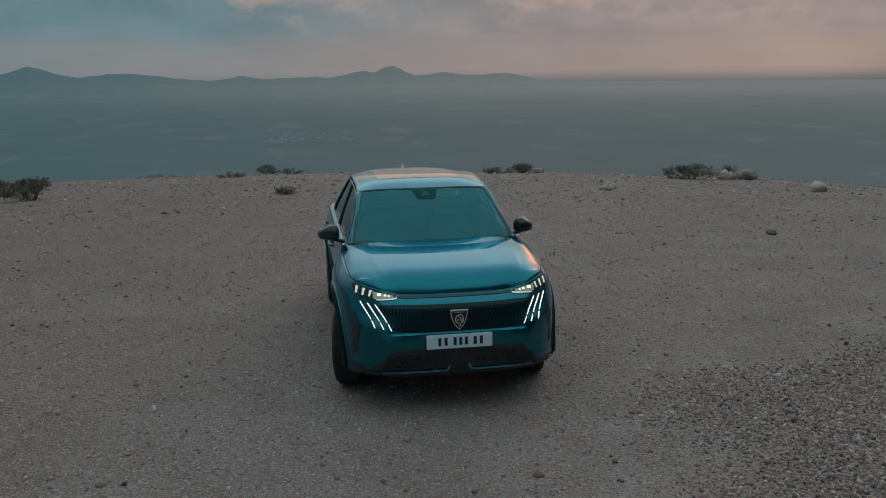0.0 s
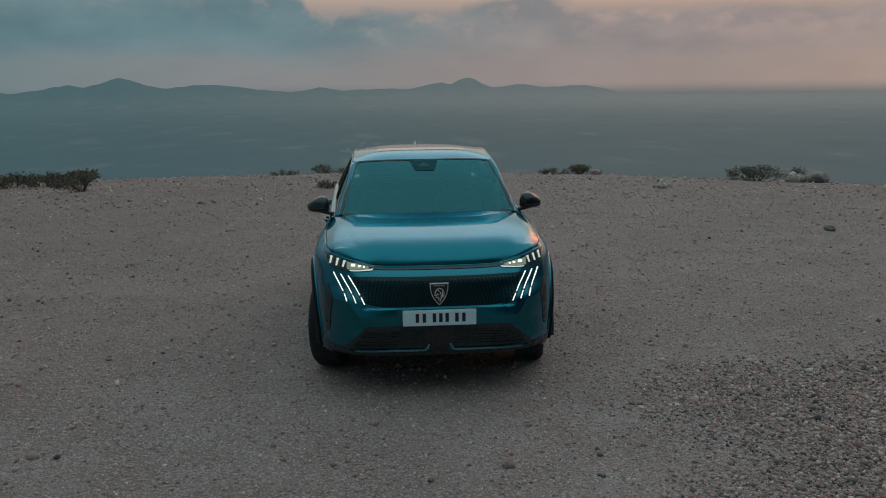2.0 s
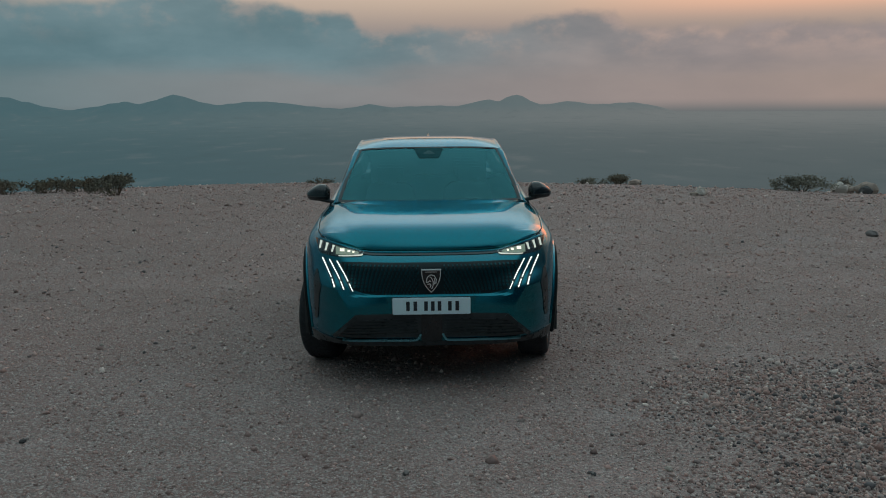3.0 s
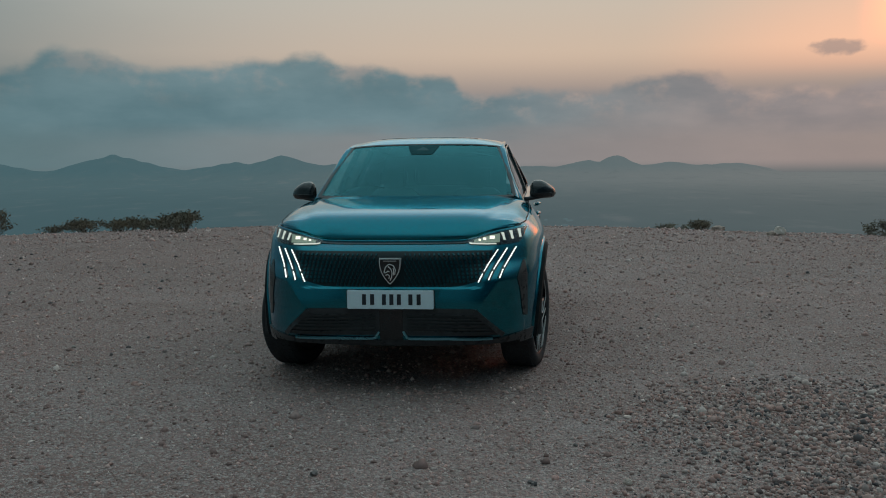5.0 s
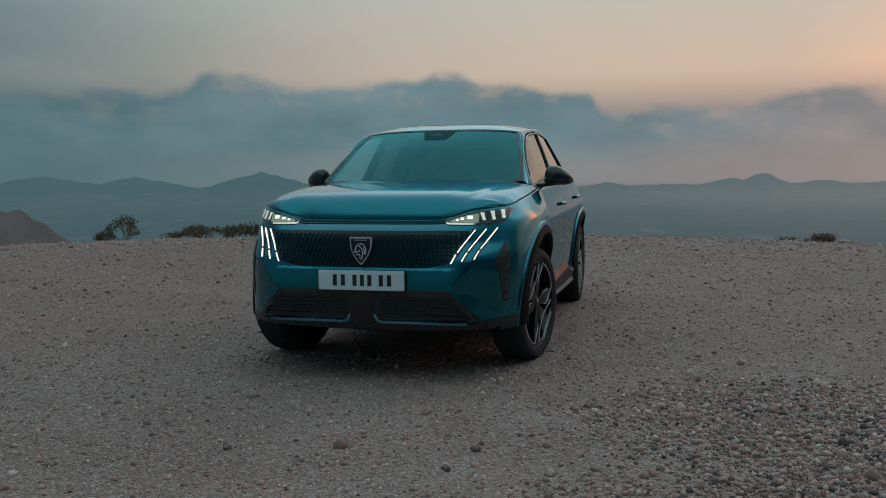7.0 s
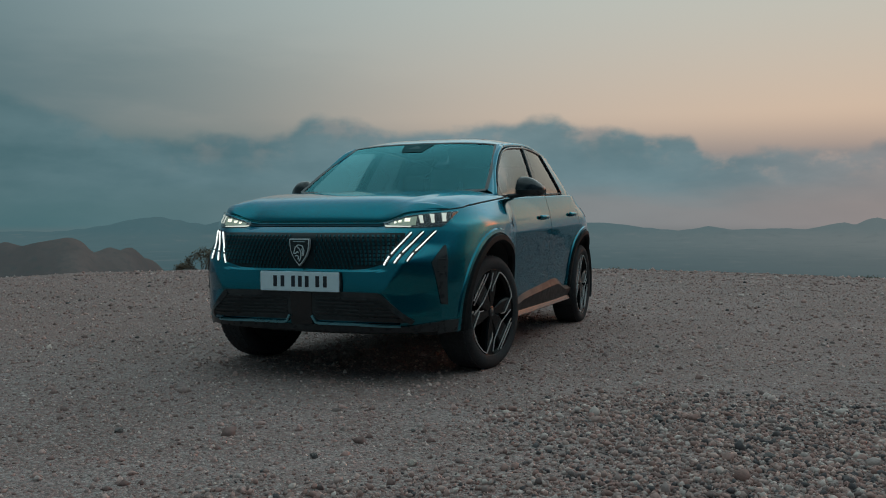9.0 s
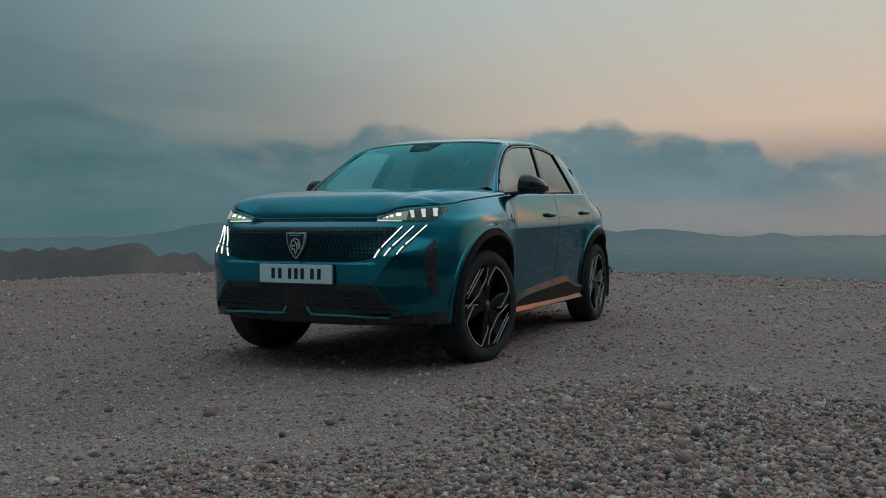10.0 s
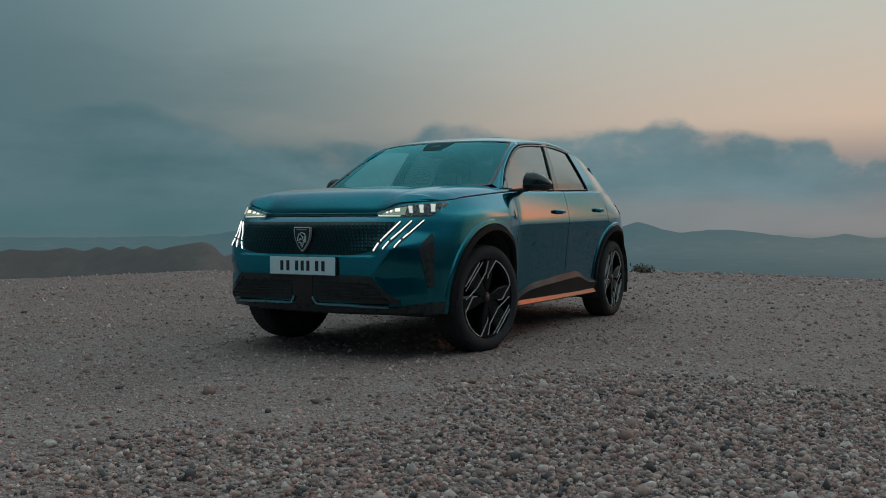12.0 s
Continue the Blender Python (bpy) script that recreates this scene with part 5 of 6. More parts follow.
both(intakes)
front_patch("radar_cover", -0.070, 0.070, lambda x: 0.345, lambda x: 0.545, GLOSS_BLACK, car, 0.008, 0.02, 10, 8, "gloss black radar cover")
lip_top = lambda x: 0.346 + 0.022 * float(smoothstep(0.6, 0.8, abs(x)))
front_patch("lower_lip", -0.80, 0.80, lambda x: 0.314, lip_top, BLACK, car, 0.006, 0.03, 60, 6, "black plastic lower lip")
skid = [[Vector((x, -2.19 + 0.12 * (abs(x) / 0.6) ** 2.2 + 0.10 * v, 0.320 - 0.012 * math.sin(math.pi * v))) for x in np.linspace(-0.62, 0.62, 25)] for v in np.linspace(0, 1, 6)]
slab("skid_plate", skid, [[p - Vector((0, 0, 0.025)) for p in r] for r in skid], BLACK, car, "black skid plate")

# ---- flanks: sill cladding, handles, fender trim, tail lamps, mirrors ----
clad_top = curve((-0.94, 0.312), (-0.84, 0.334), (-0.70, 0.380), (-0.56, 0.410), (-0.1, 0.447), (0.37, 0.474), (0.55, 0.430), (0.68, 0.392), (0.88, 0.386))


def flanks(mirror):
    s = -1 if mirror else 1
    ys = np.linspace(-0.930, 0.872, 41)
    outer, inner = [], []
    for share, off in ((0.0, 0.004), (0.06, 0.022), (0.40, 0.018), (0.78, 0.030), (0.99, 0.005)):
        line = [0.252 + (clad_top(y) - 0.252) * share for y in ys]
        outer.append([on_side(y, z, off) for y, z in zip(ys, line)])
        inner.append([on_side(y, z, off - 0.03) for y, z in zip(ys, line)])
    slab("sill_cladding", outer, inner, SILL_BLACK, car, "black sill cladding with a raised wedge", mirror)
    rows = [[on_side(y, z, off) for y in ys] for z, off in ((0.262, 0.027), (0.268, 0.032), (0.284, 0.026), (0.300, 0.019))]
    slab("sill_strip", rows, [[p - Vector((0.03, 0, 0)) for p in r] for r in rows], SILL, car, "satin strip along the sill", mirror)
    for y, z in ((-0.09, 0.968), (0.85, 1.0)):
        cup = side_patch("door_handle", y - 0.105, y + 0.085, lambda q: z - 0.030 * math.sqrt(max(0.02, 1 - ((q - y + 0.01) / 0.1) ** 2)), lambda q: z + 0.016 * math.sqrt(max(0.02, 1 - ((q - y + 0.01) / 0.1) ** 2)), PAINT, car, 0.0005, 0.01, 14, 4, "teal door handle over a dark cup", mirror)
        pts = [on_side(q, z + 0.004, 0.010 + 0.022 * math.sin(math.pi * min(1, max(0, (q - y + 0.10) / 0.21)))) for q in np.linspace(y - 0.10, y + 0.11, 12)]
        tube("grip", [Vector((s * p.x, p.y, p.z)) for p in pts], 0.012, PAINT, cup, "", 8, 1.2)
    side_patch("fender_trim", -0.965, -0.925, lambda y: 0.905 - (y + 0.925) * 0.3, lambda y: 0.955 - (y + 0.925) * 0.3, CHROME, car, 0.004, 0.006, 4, 4, "small chrome fender trim", mirror)
    lamp = side_patch("tail_lamp", 1.62, 2.04, lambda y: 0.985, lambda y: 1.075, RED_LENS, car, 0.004, 0.01, 16, 4, "dark red tail lamp", mirror)
    # door mirror
    m = new("door_mirror")
    m.parent = car
    tagged(m, label="black door mirror on a short arm")
    rise = curve((0, 0.050), (0.08, 0.082), (0.20, 0.098), (0.38, 0.098), (0.6, 0.084), (0.85, 0.050), (0.96, 0.028), (1.0, 0.010))
    belly = curve((0, 0.028), (0.1, 0.040), (0.6, 0.042), (0.9, 0.036), (1.0, 0.012))
    deep = curve((0, 0.05), (0.12, 0.092), (0.5, 0.098), (0.8, 0.075), (0.95, 0.045), (1.0, 0.012))
    rings = []
    for t in np.linspace(0, 1, 21):
        ring = []
        for a in np.linspace(0, 2 * math.pi, 29):
            c, q = math.cos(a), math.sin(a)
            c, q = math.copysign(abs(c) ** 0.8, c), math.copysign(abs(q) ** 0.85, q)
            y = -0.650 + 0.060 * t ** 2 + deep(t) * (c if c < 0 else 0.45 * c)
            z = 1.164 + (rise(t) * q if q > 0 else belly(t) * q)
            ring.append(Vector((s * (0.838 + 0.196 * t), y, z)))
        rings.append(ring)
    up = [r[:15] for r in rings]
    low = [r[14:] for r in rings]
    sheet("mirror_cap", up, GLOSS_BLACK, m, "gloss black mirror cap", flip=s < 0)
    sheet("mirror_shell", low, BLACK, m, "black lower mirror shell", flip=s < 0)
    glass_pts = [[Vector((s * (0.845 + 0.185 * u), -0.608 + 0.05 * u, 1.138 + 0.075 * v * (1 - 0.5 * u))) for u in np.linspace(0, 1, 5)] for v in np.linspace(0, 1, 4)]
    sheet("mirror_glass", glass_pts, CHROME, m, "mirror glass", flip=s > 0)
    arm = [Vector((s * x, y, z)) for x, y, z in ((0.79, -0.735, 1.118), (0.84, -0.715, 1.124), (0.90, -0.69, 1.134), (0.95, -0.67, 1.142))]
    tube("mirror_arm", resample(arm, 8), 0.020, BLACK, m, "", 8, 0.8)
    ring = [Vector((s * (0.842 + 0.188 * u), -0.650 + 0.060 * u * u - deep(u) - 0.001, 1.163)) for u in np.linspace(0.04, 0.96, 15)]
    tube("mirror_seam", ring, 0.003, INNER, m, "", 6)


def corner_lips(mirror):
    side_patch("corner_lip", -2.05, -1.850, lambda y: 0.300, lambda y: 0.372, BLACK, car, 0.008, 0.02, 8, 4, "black lower corner of the bumper", mirror)


both(corner_lips)
both(flanks)

# ---- cabin ----
dash = [[Vector((x, y, z - 0.06 * (x / 0.72) ** 2)) for x in np.linspace(-0.70, 0.70, 17)] for y, z in ((-1.02, 1.115), (-0.93, 1.085), (-0.80, 1.068), (-0.66, 1.05), (-0.52, 1.01), (-0.47, 0.93), (-0.47, 0.60))]
slab("dashboard", dash, [[p - Vector((0, 0, 0.03)) for p in r] for r in dash], CABIN, car, "dark dashboard")
# added panel, not a seen part: stops sky showing through the cabin
box("cabin_sky_block", (0, 1.30, 1.04), (1.23, 0.03, 0.84), INNER, car, 0.02, "added dark panel behind the seats, blocks the sky")
box("interior_mirror", (0, -0.42, 1.44), (0.22, 0.025, 0.06), CABIN, car, 0.012, "interior mirror")


def seat(x, y, wide):
    back_rows = []
    for z, dy, w in ((0.48, 0.0, 0.9), (0.7, 0.03, 1.0), (0.95, 0.10, 1.0), (1.12, 0.16, 0.86), (1.17, 0.175, 0.6)):
        back_rows.append([Vector((x + wide * w * t / 2, y + dy + 0.04 * t * t, z)) for t in np.linspace(-1, 1, 9)])
    st = slab("seat", back_rows, [[p + Vector((0, 0.11, 0)) for p in r] for r in back_rows], CABIN, car, "dark cloth seat")
    for k in ([0.0] if wide < 0.7 else [-0.38, 0.38]):
        box("headrest", (x + k, y + 0.235, 1.265), (0.25, 0.09, 0.16), CABIN, st, 0.03, "headrest")
        box("headrest_post", (x + k, y + 0.235, 1.18), (0.12, 0.014, 0.06), CABIN, st, 0.003)
    box("cushion", (x, y - 0.17, 0.47), (wide, 0.5, 0.16), CABIN, st, 0.04)


seat(0.37, 0.13, 0.5), seat(-0.37, 0.13, 0.5), seat(0.0, 1.02, 1.25)
wheel_ring = [Vector((0.37 + 0.18 * math.cos(a), -0.40 + 0.06 * math.sin(a), 0.93 + 0.16 * math.sin(a))) for a in np.linspace(0, 2 * math.pi, 25)]
tube("steering_wheel", wheel_ring, 0.016, CABIN, car, "small dark steering wheel", 8, 1.0, False)

# ---- hills behind the plateau's edge ----
def make_hill_material():
    m, k = material("hazy_brown_hillside")
    pos = place(k)
    n = k.noise(pos, 0.02, 7.0, 0.6)
    fine = k.noise(pos, 0.2, 5.0, 0.6)
    col = k.mix(k.remap(n, 0.35, 0.65), rgb(0.150, 0.096, 0.082), rgb(0.225, 0.152, 0.132))
    col = k.mix(k.remap(fine, 0.45, 0.7, 0.0, 0.5), col, rgb(0.10, 0.095, 0.085))
    dif = k.n("ShaderNodeBsdfDiffuse")
    k.put(dif.inputs[0], col)
    # haze in front of the hill, put into its material as faint emission
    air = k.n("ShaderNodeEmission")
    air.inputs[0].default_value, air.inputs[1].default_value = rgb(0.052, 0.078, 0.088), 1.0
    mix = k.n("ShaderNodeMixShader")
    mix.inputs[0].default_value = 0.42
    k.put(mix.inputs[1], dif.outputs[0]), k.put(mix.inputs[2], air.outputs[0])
    out = k.n("ShaderNodeOutputMaterial")
    k.put(out.inputs["Surface"], mix.outputs[0])
    return m


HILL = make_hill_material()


def build_hill(label, lo, hi, r0, r1, crest, r_peak, spread, seed):
    """A ridge whose crest height over eye level is a function of the bearing."""
    bearings, radii = np.arange(lo, hi, 0.25), np.linspace(r0, r1, 44)
    verts, n = [], len(bearings)
    for r in radii:
        for deg in bearings:
            a = radians(deg)
            x, y = r * math.sin(a), r * math.cos(a)
            top = crest(deg) + 78
            d = max(0.0, 1 - abs(r - r_peak - 20 * math.sin(deg * 0.35 + seed)) / spread)
            gully = 1 - 0.30 * abs(fractal(Vector((deg * 0.30 + seed, r * 0.006, seed)), 4)) * (1 - d)
            z = -78 + max(0.0, top) * d ** 1.15 * gully + 1.2 * fractal(Vector((x * 0.02, y * 0.02, seed)), 3) * d
            verts.append((x, y, z))
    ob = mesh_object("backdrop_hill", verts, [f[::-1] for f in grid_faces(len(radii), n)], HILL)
    return tagged(ob, label, "hill", kind="structure")


build_hill("bare brown ridge beyond the plateau, painted hazy", -80, -33, 300, 700, curve((-80, -18), (-66, -12), (-56, -9.4), (-49, -7.4), (-46, -6.8), (-44.6, -5.2), (-44, -6.2), (-43.2, -10.6), (-42.2, -10.6), (-41.5, -10.2), (-40.9, -11.6), (-40, -15.8), (-39.2, -21), (-38.4, -26), (-36.8, -40), (-33, -78)), 450, 170, 1.7)
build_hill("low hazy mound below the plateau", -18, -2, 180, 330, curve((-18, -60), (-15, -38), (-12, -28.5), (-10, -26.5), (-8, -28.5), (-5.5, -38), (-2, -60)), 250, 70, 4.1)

# pale fields and sheds far out on the plain; haze tone put in as emission
FAR_PALE = make_glow("far_pale_roofs", (0.088, 0.130, 0.141), 1.0)
bm = bmesh.new()
rng = random.Random(5)
for k in range(26):
    deg, r = rng.choice((rng.uniform(-3.2, 4.2), rng.uniform(-1.5, 3.5))), rng.uniform(960, 1120)
    a = radians(deg)
    m = Matrix.Translation((r * math.sin(a), r * math.cos(a), -74.4)) @ Matrix.Rotation(rng.uniform(0, 3), 4, "Z")
    bmesh.ops.create_cube(bm, size=1.0, matrix=m @ Matrix.Diagonal((rng.uniform(2, 9), rng.uniform(2, 6), 2, 1)))
me = bpy.data.meshes.new("village")
bm.to_mesh(me), bm.free()
me.materials.append(FAR_PALE)
tagged(new("village", me), "scattered pale roofs far out on the plain", "village", kind="stuff")

# ---- loose stones ----


def stone_base():
    bm = bmesh.new()
    bmesh.ops.create_icosphere(bm, subdivisions=1, radius=1.0)
    v = np.array([tuple(p.co) for p in bm.verts])
    f = np.array([[p.index for p in q.verts] for q in bm.faces])
    bm.free()
    return v, f


def height_many(x, y):
    z = ground_z(x, y)
    return z + np.array([rough_z(float(a), float(b)) for a, b in zip(x, y)])


def pebble_base():
    v = np.array([(1, 0, 0), (0, 1, 0), (-1, 0, 0), (0, -1, 0), (0, 0, 1), (0, 0, -1)], float) * 1.1
    return v, np.array([(0, 1, 4), (1, 2, 4), (2, 3, 4), (3, 0, 4), (1, 0, 5), (2, 1, 5), (3, 2, 5), (0, 3, 5)])


def scatter(name, label, mat, x, y, size, seed, fine=True, rise=0.30):
    rs = np.random.RandomState(seed)
    base, tri = pebble_base() if fine else stone_base()
    n, m = len(x), len(base)
    v = base[None] * (1 + (0.40 if fine else 0.72) * (rs.rand(n, m, 1) - 0.5))
    v = v * (size[:, None, None] * np.stack([0.75 + 0.5 * rs.rand(n), 0.65 + 0.45 * rs.rand(n), 0.62 + 0.40 * rs.rand(n)], 1)[:, None, :])
    tilt = rs.rand(n) * 0.9 - 0.45
    c, s = np.cos(tilt)[:, None], np.sin(tilt)[:, None]
    vx, vz = v[..., 0] * c - v[..., 2] * s, v[..., 0] * s + v[..., 2] * c
    a = rs.rand(n) * 2 * math.pi
    c, s = np.cos(a)[:, None], np.sin(a)[:, None]
    px = vx * c - v[..., 1] * s + x[:, None]
    py = vx * s + v[..., 1] * c + y[:, None]
    pz = vz + (height_many(x, y) + size * (0.08 if fine else rise))[:, None]
    co = np.stack([px, py, pz], -1).reshape(-1, 3)
    faces = (tri[None] + (np.arange(n) * m)[:, None, None]).reshape(-1, 3)
    me = bpy.data.meshes.new(name)
    me.vertices.add(len(co))
    me.vertices.foreach_set("co", co.astype(np.float32).ravel())
    me.loops.add(faces.size)
    me.loops.foreach_set("vertex_index", faces.astype(np.int32).ravel())
    me.polygons.add(len(faces))
    me.polygons.foreach_set("loop_start", np.arange(0, faces.size, 3, dtype=np.int32))
    me.polygons.foreach_set("use_smooth", np.full(len(faces), True))
    me.update(calc_edges=True)
    me.materials.append(mat)
    return tagged(new(name, me), label, "gravel", kind="stuff")


def under_tyres(x, y):
    """True where a tyre stands."""
    hit = np.zeros(len(x), bool)
    for ax in (-0.8, 0.8):
        for ay in (FRONT_AXLE, REAR_AXLE):
            hit |= (np.abs(x - ax) < 0.14) & (np.abs(y - ay) < 0.12)
    return hit


def spots(count, box_, seed, dense=None):
    rs = np.random.RandomState(seed)
    x, y = rs.uniform(box_[0], box_[1], count), rs.uniform(box_[2], box_[3], count)
    keep = ~under_tyres(x, y)
    if dense is not None:
        keep &= rs.rand(count) < dense(x, y)
    return x[keep], y[keep], rs


def coarse(x, y):
    """Share of coarse shingle: a bank of it lies off the car's front left corner."""
    d = np.hypot((x - 3.9) / 2.6, (y + 4.0) / 2.3)
    wob = 0.25 * np.sin(x * 2.1 + 1.3 * y) + 0.2 * np.sin(3.7 * y - x)
    return np.clip(1.25 - d + wob * 0.5, 0.0, 1.0)


x, y, rs = spots(260000, (0.6, 7.5, -6.6, -0.6), 11, lambda x, y: coarse(x, y))
scatter("shingle", "loose grey and pink shingle lying thick on the ground", GREY_GRAVEL, x, y, 0.005 + 0.0115 * rs.rand(len(x)) ** 2.6 + 0.013 * (rs.rand(len(x)) > 0.988), 1, False)
x, y, rs = spots(150000, (-6.5, 8.5, -6.5, 5.0), 12, lambda x, y: np.exp(-(((x - 0.9) / 3.6) ** 2 + ((y + 2.8) / 3.0) ** 2)))
scatter("gravel", "fine loose pinkish gravel", GRAVEL, x, y, 0.004 + 0.009 * rs.rand(len(x)) ** 3.0 + 0.012 * (rs.rand(len(x)) > 0.99), 2)
x, y, rs = spots(120000, (-13, 16, -6, 16), 13, lambda x, y: np.clip(1.25 - np.hypot((x - 1) / 13, (y - 4) / 11), 0.1, 1))
scatter("gravel", "scattered brown gravel over the plateau", GRAVEL, x, y, 0.006 + 0.015 * rs.rand(len(x)) ** 4 + 0.020 * (rs.rand(len(x)) > 0.99), 3)
x, y, rs = spots(11000, (-20, 22, 8, 30), 14)
scatter("gravel", "stones scattered towards the plateau's edge", GRAVEL, x, y, 0.014 + 0.050 * rs.rand(len(x)) ** 6, 4)

x, y, rs = spots(7000, (-12, 15, -3, 17), 15)
scatter("rubble", "small angular stones strewn over the plateau", GREY_GRAVEL, x, y, 0.008 + 0.022 * rs.rand(len(x)) ** 3, 5, False, 0.05)


def boulder(size, seed, x, y, label, mat=BOULDER, sink=0.3, name="boulder", group=""):
    bm = bmesh.new()
    bmesh.ops.create_icosphere(bm, subdivisions=3, radius=1.0)
    off = Vector((seed * 3.1, seed * 1.7, seed * 0.9))
    for v in bm.verts:
        d = v.co.normalized()
        facet = max(d.dot(Vector((math.sin(seed + k * 2.4), math.cos(seed * 1.3 + k * 1.9), math.sin(k * 1.1 + 0.4))).normalized()) for k in range(7))
        r = 0.74 + 0.22 * fractal(d * 1.3 + off, 4) + 0.20 * (1 - facet)
        v.co = Vector((d.x * size[0], d.y * size[1], d.z * size[2])) * r
    me = bpy.data.meshes.new(name)
    bm.to_mesh(me), bm.free()
    me.polygons.foreach_set("use_smooth", [True] * len(me.polygons))
    me.set_sharp_from_angle(angle=radians(28))
    me.materials.append(mat)
    ob = new(name, me)
    ob.location = (x, y, height(x, y) + size[2] * (0.72 - sink))
    ob.rotation_euler = (0, 0, seed * 1.3)
    return tagged(ob, label, "rock", group)


PALE_ROCK = make_stone("pale_limestone", (0.425, 0.350, 0.306), (0.575, 0.500, 0.450))
DARK_ROCK = make_stone("dark_basalt", (0.106, 0.098, 0.098), (0.213, 0.188, 0.181))
boulder((0.20, 0.15, 0.15), 1, 5.86, 10.43, "pale rounded boulder on the gravel", PALE_ROCK)
boulder((0.11, 0.09, 0.07), 2, 5.68, 10.32, "small brown boulder beside a pale one", BOULDER)
boulder((0.34, 0.25, 0.20), 3, 11.0, 10.2, "pale boulder at the plateau's edge", PALE_ROCK)
boulder((0.11, 0.09, 0.07), 4, 6.22, 3.95, "dark stone half sunk in gravel", DARK_ROCK)
for k, (dx, dy, sz, mat) in enumerate(((0.95, 0.0, 0.26, PALE_ROCK), (1.35, 0.35, 0.24, BOULDER), (1.75, 0.15, 0.30, BOULDER), (2.05, 0.5, 0.24, BOULDER), (1.55, -0.25, 0.18, DARK_ROCK))):
    boulder((sz * 1.15, sz, sz * 0.95), 5 + k, 10.1 + dx, 15.0 + dy, "weathered rock in a heap beside a bush", mat, group="rock heap")
boulder((0.26, 0.20, 0.14), 12, 6.55, 19.1, "grey rock at the end of low scrub", BOULDER)
# loose single stones that stand out of the gravel
STONES = ((-2.405, -3.06, 0.045), (1.25, -3.58, 0.05), (0.824, -3.597, 0.03), (-0.152, -3.61, 0.045), (-2.69, -1.04, 0.04), (2.07, -2.57, 0.05), (1.764, -0.09, 0.035), (0.537, -4.53, 0.055), (1.05, -3.09, 0.03), (2.63, -2.57, 0.05), (-0.52, -2.97, 0.025), (2.55, -3.07, 0.055), (3.2, -3.4, 0.045), (3.5, -2.4, 0.045), (2.9, -4.1, 0.04), (0.84, -3.62, 0.035))
for k, (sx, sy, sr) in enumerate(STONES):
    dark = k % 3 != 1
    boulder((sr * 0.60, sr * 0.48, sr * 0.38), 20 + k, sx, sy, "dark loose stone in the gravel" if dark else "pale loose stone in the gravel", DARK_ROCK if dark else PALE_ROCK, 0.25, "stone", "loose stones")


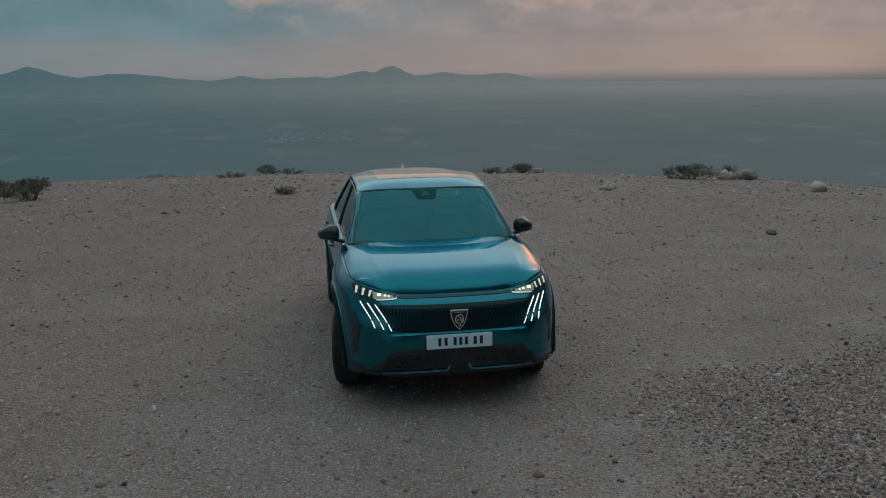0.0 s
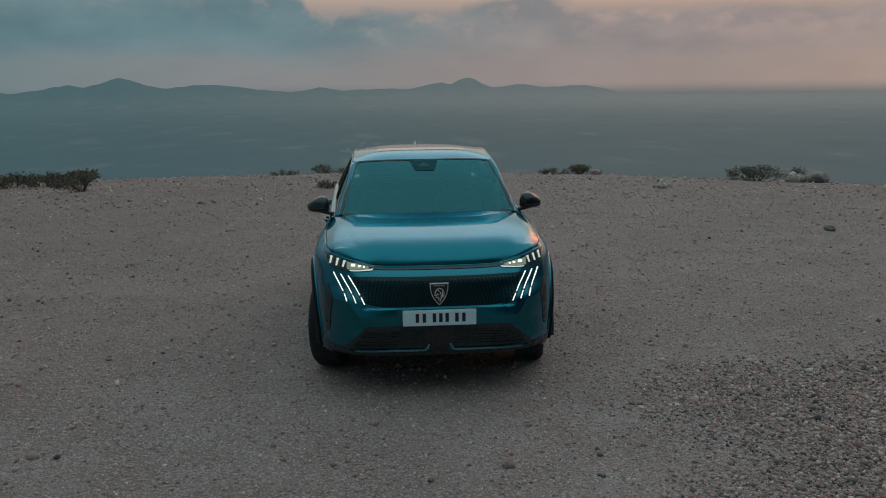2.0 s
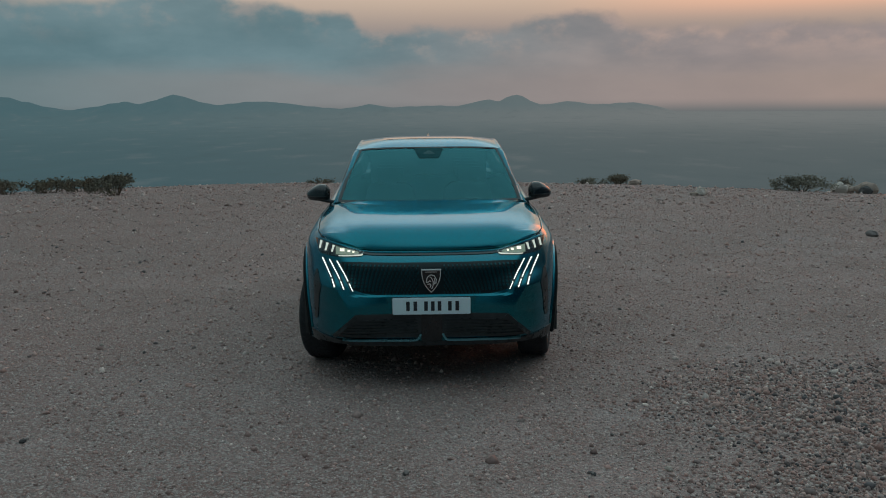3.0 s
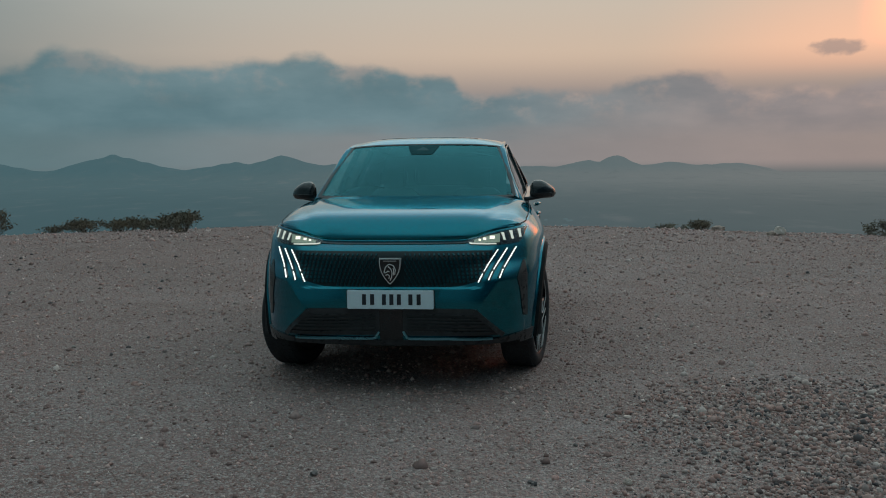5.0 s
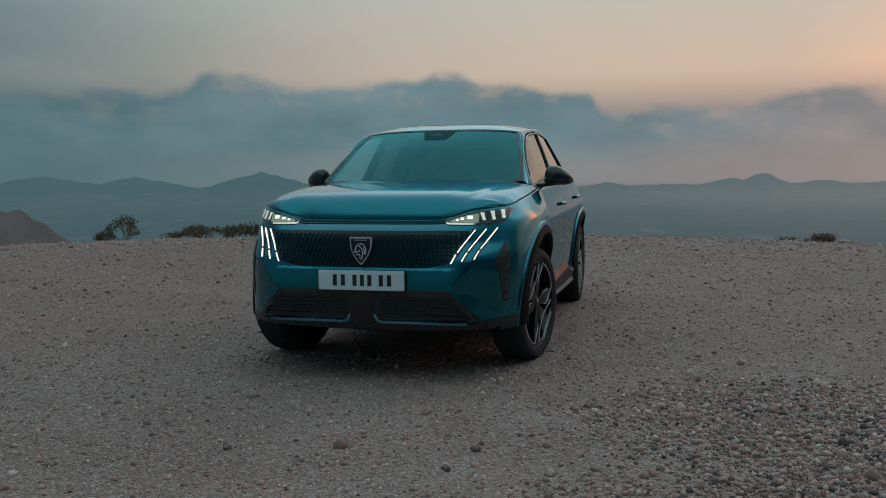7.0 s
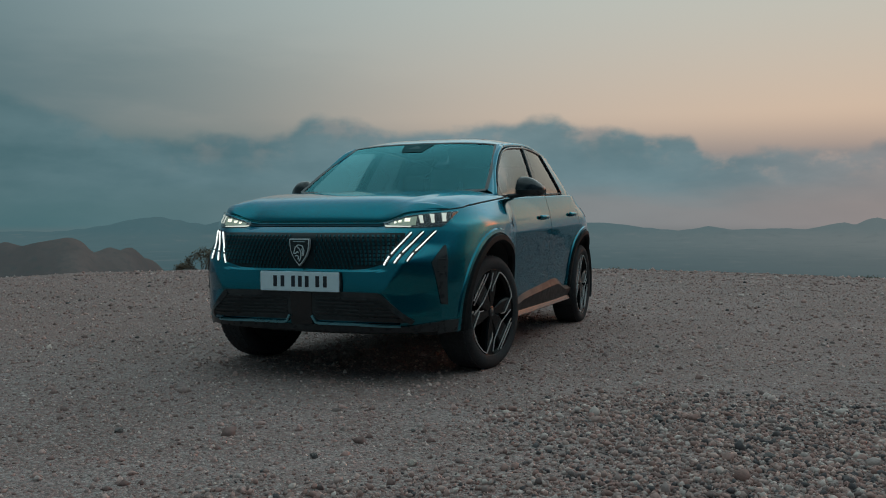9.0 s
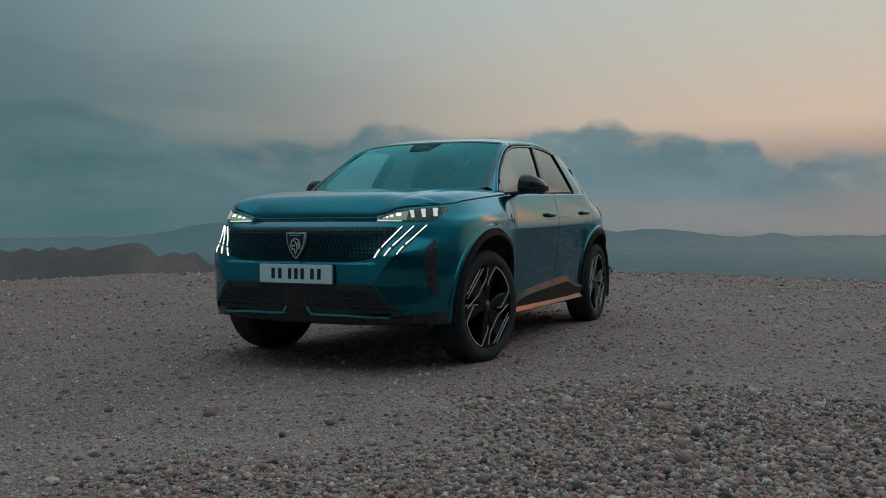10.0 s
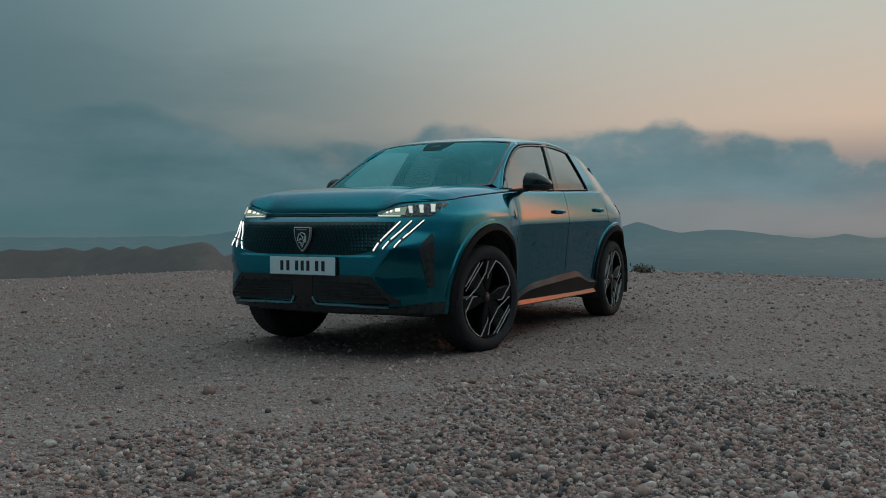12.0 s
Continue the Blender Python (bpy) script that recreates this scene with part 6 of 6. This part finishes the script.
# ---- shrubs ----
def shrub(x, y, wide, tall, seed, label, leaves=900, dry=0.5):
    """A desert shrub: woody stems that fork, with small leaves round their ends."""
    rnd = random.Random(seed)
    top = thing("shrub", label, "shrub", "shrubs on the plateau's edge")
    top.location = (x, y, height(x, y) - 0.03)
    stems, tips = bmesh.new(), []

    def limb(p, d, length, r, depth):
        q = p + d * length
        a = d.orthogonal().normalized()
        b = d.cross(a)
        ring0 = [stems.verts.new(p + (a * math.cos(t) + b * math.sin(t)) * r) for t in (0, 2.1, 4.2)]
        ring1 = [stems.verts.new(q + (a * math.cos(t) + b * math.sin(t)) * r * 0.6) for t in (0, 2.1, 4.2)]
        for i in range(3):
            stems.faces.new((ring0[i], ring0[(i + 1) % 3], ring1[(i + 1) % 3], ring1[i]))
        if depth == 0 or length < 0.05:
            tips.append((q, d))
            return
        tips.append((q, d))
        for _ in range(rnd.choice((2, 3, 3))):
            nd = (d + Vector((rnd.uniform(-0.8, 0.8), rnd.uniform(-0.8, 0.8), rnd.uniform(-0.35, 0.6)))).normalized()
            limb(q, nd, length * rnd.uniform(0.6, 0.85), r * 0.6, depth - 1)

    for _ in range(13):
        a, lean = rnd.uniform(0, 2 * math.pi), rnd.uniform(0.2, 1.5)
        d = Vector((math.cos(a) * lean, math.sin(a) * lean, 1)).normalized()
        limb(Vector((math.cos(a), math.sin(a), 0)) * wide * 0.10 * rnd.random(), d, tall * 0.34, 0.011, 3)
    far = max(max(abs(p.x), abs(p.y)) for p, d in tips)
    high = max(p.z for p, d in tips)
    sx, sz = wide / 2 / far, tall / high
    for v in stems.verts:
        v.co = Vector((v.co.x * sx, v.co.y * sx, v.co.z * sz))
    tagged(part("brushwood", stems, TWIG, top), "dry woody stems", kind="stuff")
    foliage = bmesh.new()
    for k in range(leaves):
        p, d = rnd.choice(tips)
        p = Vector((p.x * sx, p.y * sx, p.z * sz)) + Vector((rnd.gauss(0, 0.05), rnd.gauss(0, 0.05), rnd.gauss(0, 0.04)))
        p.z = max(p.z, 0.02)
        u = Vector((rnd.gauss(0, 1), rnd.gauss(0, 1), rnd.gauss(0.4, 1))).normalized()
        w = u.orthogonal().normalized()
        s = rnd.uniform(0.018, 0.042)
        q = [foliage.verts.new(p + u * s * e + w * s * 0.45 * f) for e, f in ((-1, 0), (0, -1), (1, 0), (0, 1))]
        foliage.faces.new(q)
    tagged(part("foliage", foliage, LEAF if dry < 0.6 else DRY_LEAF, top), "small dusty leaves", kind="stuff")
    return top


DRY_LEAF = make_plain("dry_brown_leaf", (0.14, 0.105, 0.07), 0.9, grain=20, vary=0.4)
shrub(10.06, 15.0, 1.6, 0.45, 1, "rounded grey-green desert shrub on the edge", 2200)
shrub(5.97, 18.9, 0.66, 0.31, 2, "small dense brownish shrub on the edge", 1100, 0.7)
shrub(5.2, 19.0, 0.95, 0.17, 3, "low spreading scrub on the crest", 600)
shrub(-7.5, 13.0, 1.45, 0.52, 4, "dark brownish-green desert shrub", 2200)
shrub(-9.3, 15.5, 1.3, 0.36, 5, "dry brown scrub on the edge", 1300, 0.8)
shrub(-10.4, 15.8, 1.4, 0.40, 6, "dry brown scrub on the edge", 1200, 0.8)
shrub(-11.5, 15.9, 1.3, 0.40, 13, "dry brown scrub on the edge", 1200, 0.8)
shrub(-13.3, 17.2, 0.7, 0.26, 14, "low dry tuft on the crest", 300, 0.8)
shrub(-15.5, 17.7, 1.1, 0.98, 7, "lone scraggy shrub with thin stems", 1000, 0.8)
shrub(-15.95, 17.5, 0.8, 0.45, 8, "low dry scrub beside a lone shrub", 600, 0.8)
shrub(11.45, 15.5, 0.5, 0.47, 9, "dead upright plant between rocks", 300, 0.8)
shrub(-1.57, 11.2, 0.42, 0.16, 10, "tiny dry tuft on bare gravel", 260, 0.8)
shrub(-2.43, 23.0, 0.8, 0.40, 11, "thin upright dry tuft on the crest", 300, 0.8)
shrub(-1.7, 22.6, 1.5, 0.20, 15, "low dry tuft on the crest", 300, 0.8)
shrub(-3.44, 20.0, 0.9, 0.22, 12, "low dry tuft on the crest", 300, 0.8)
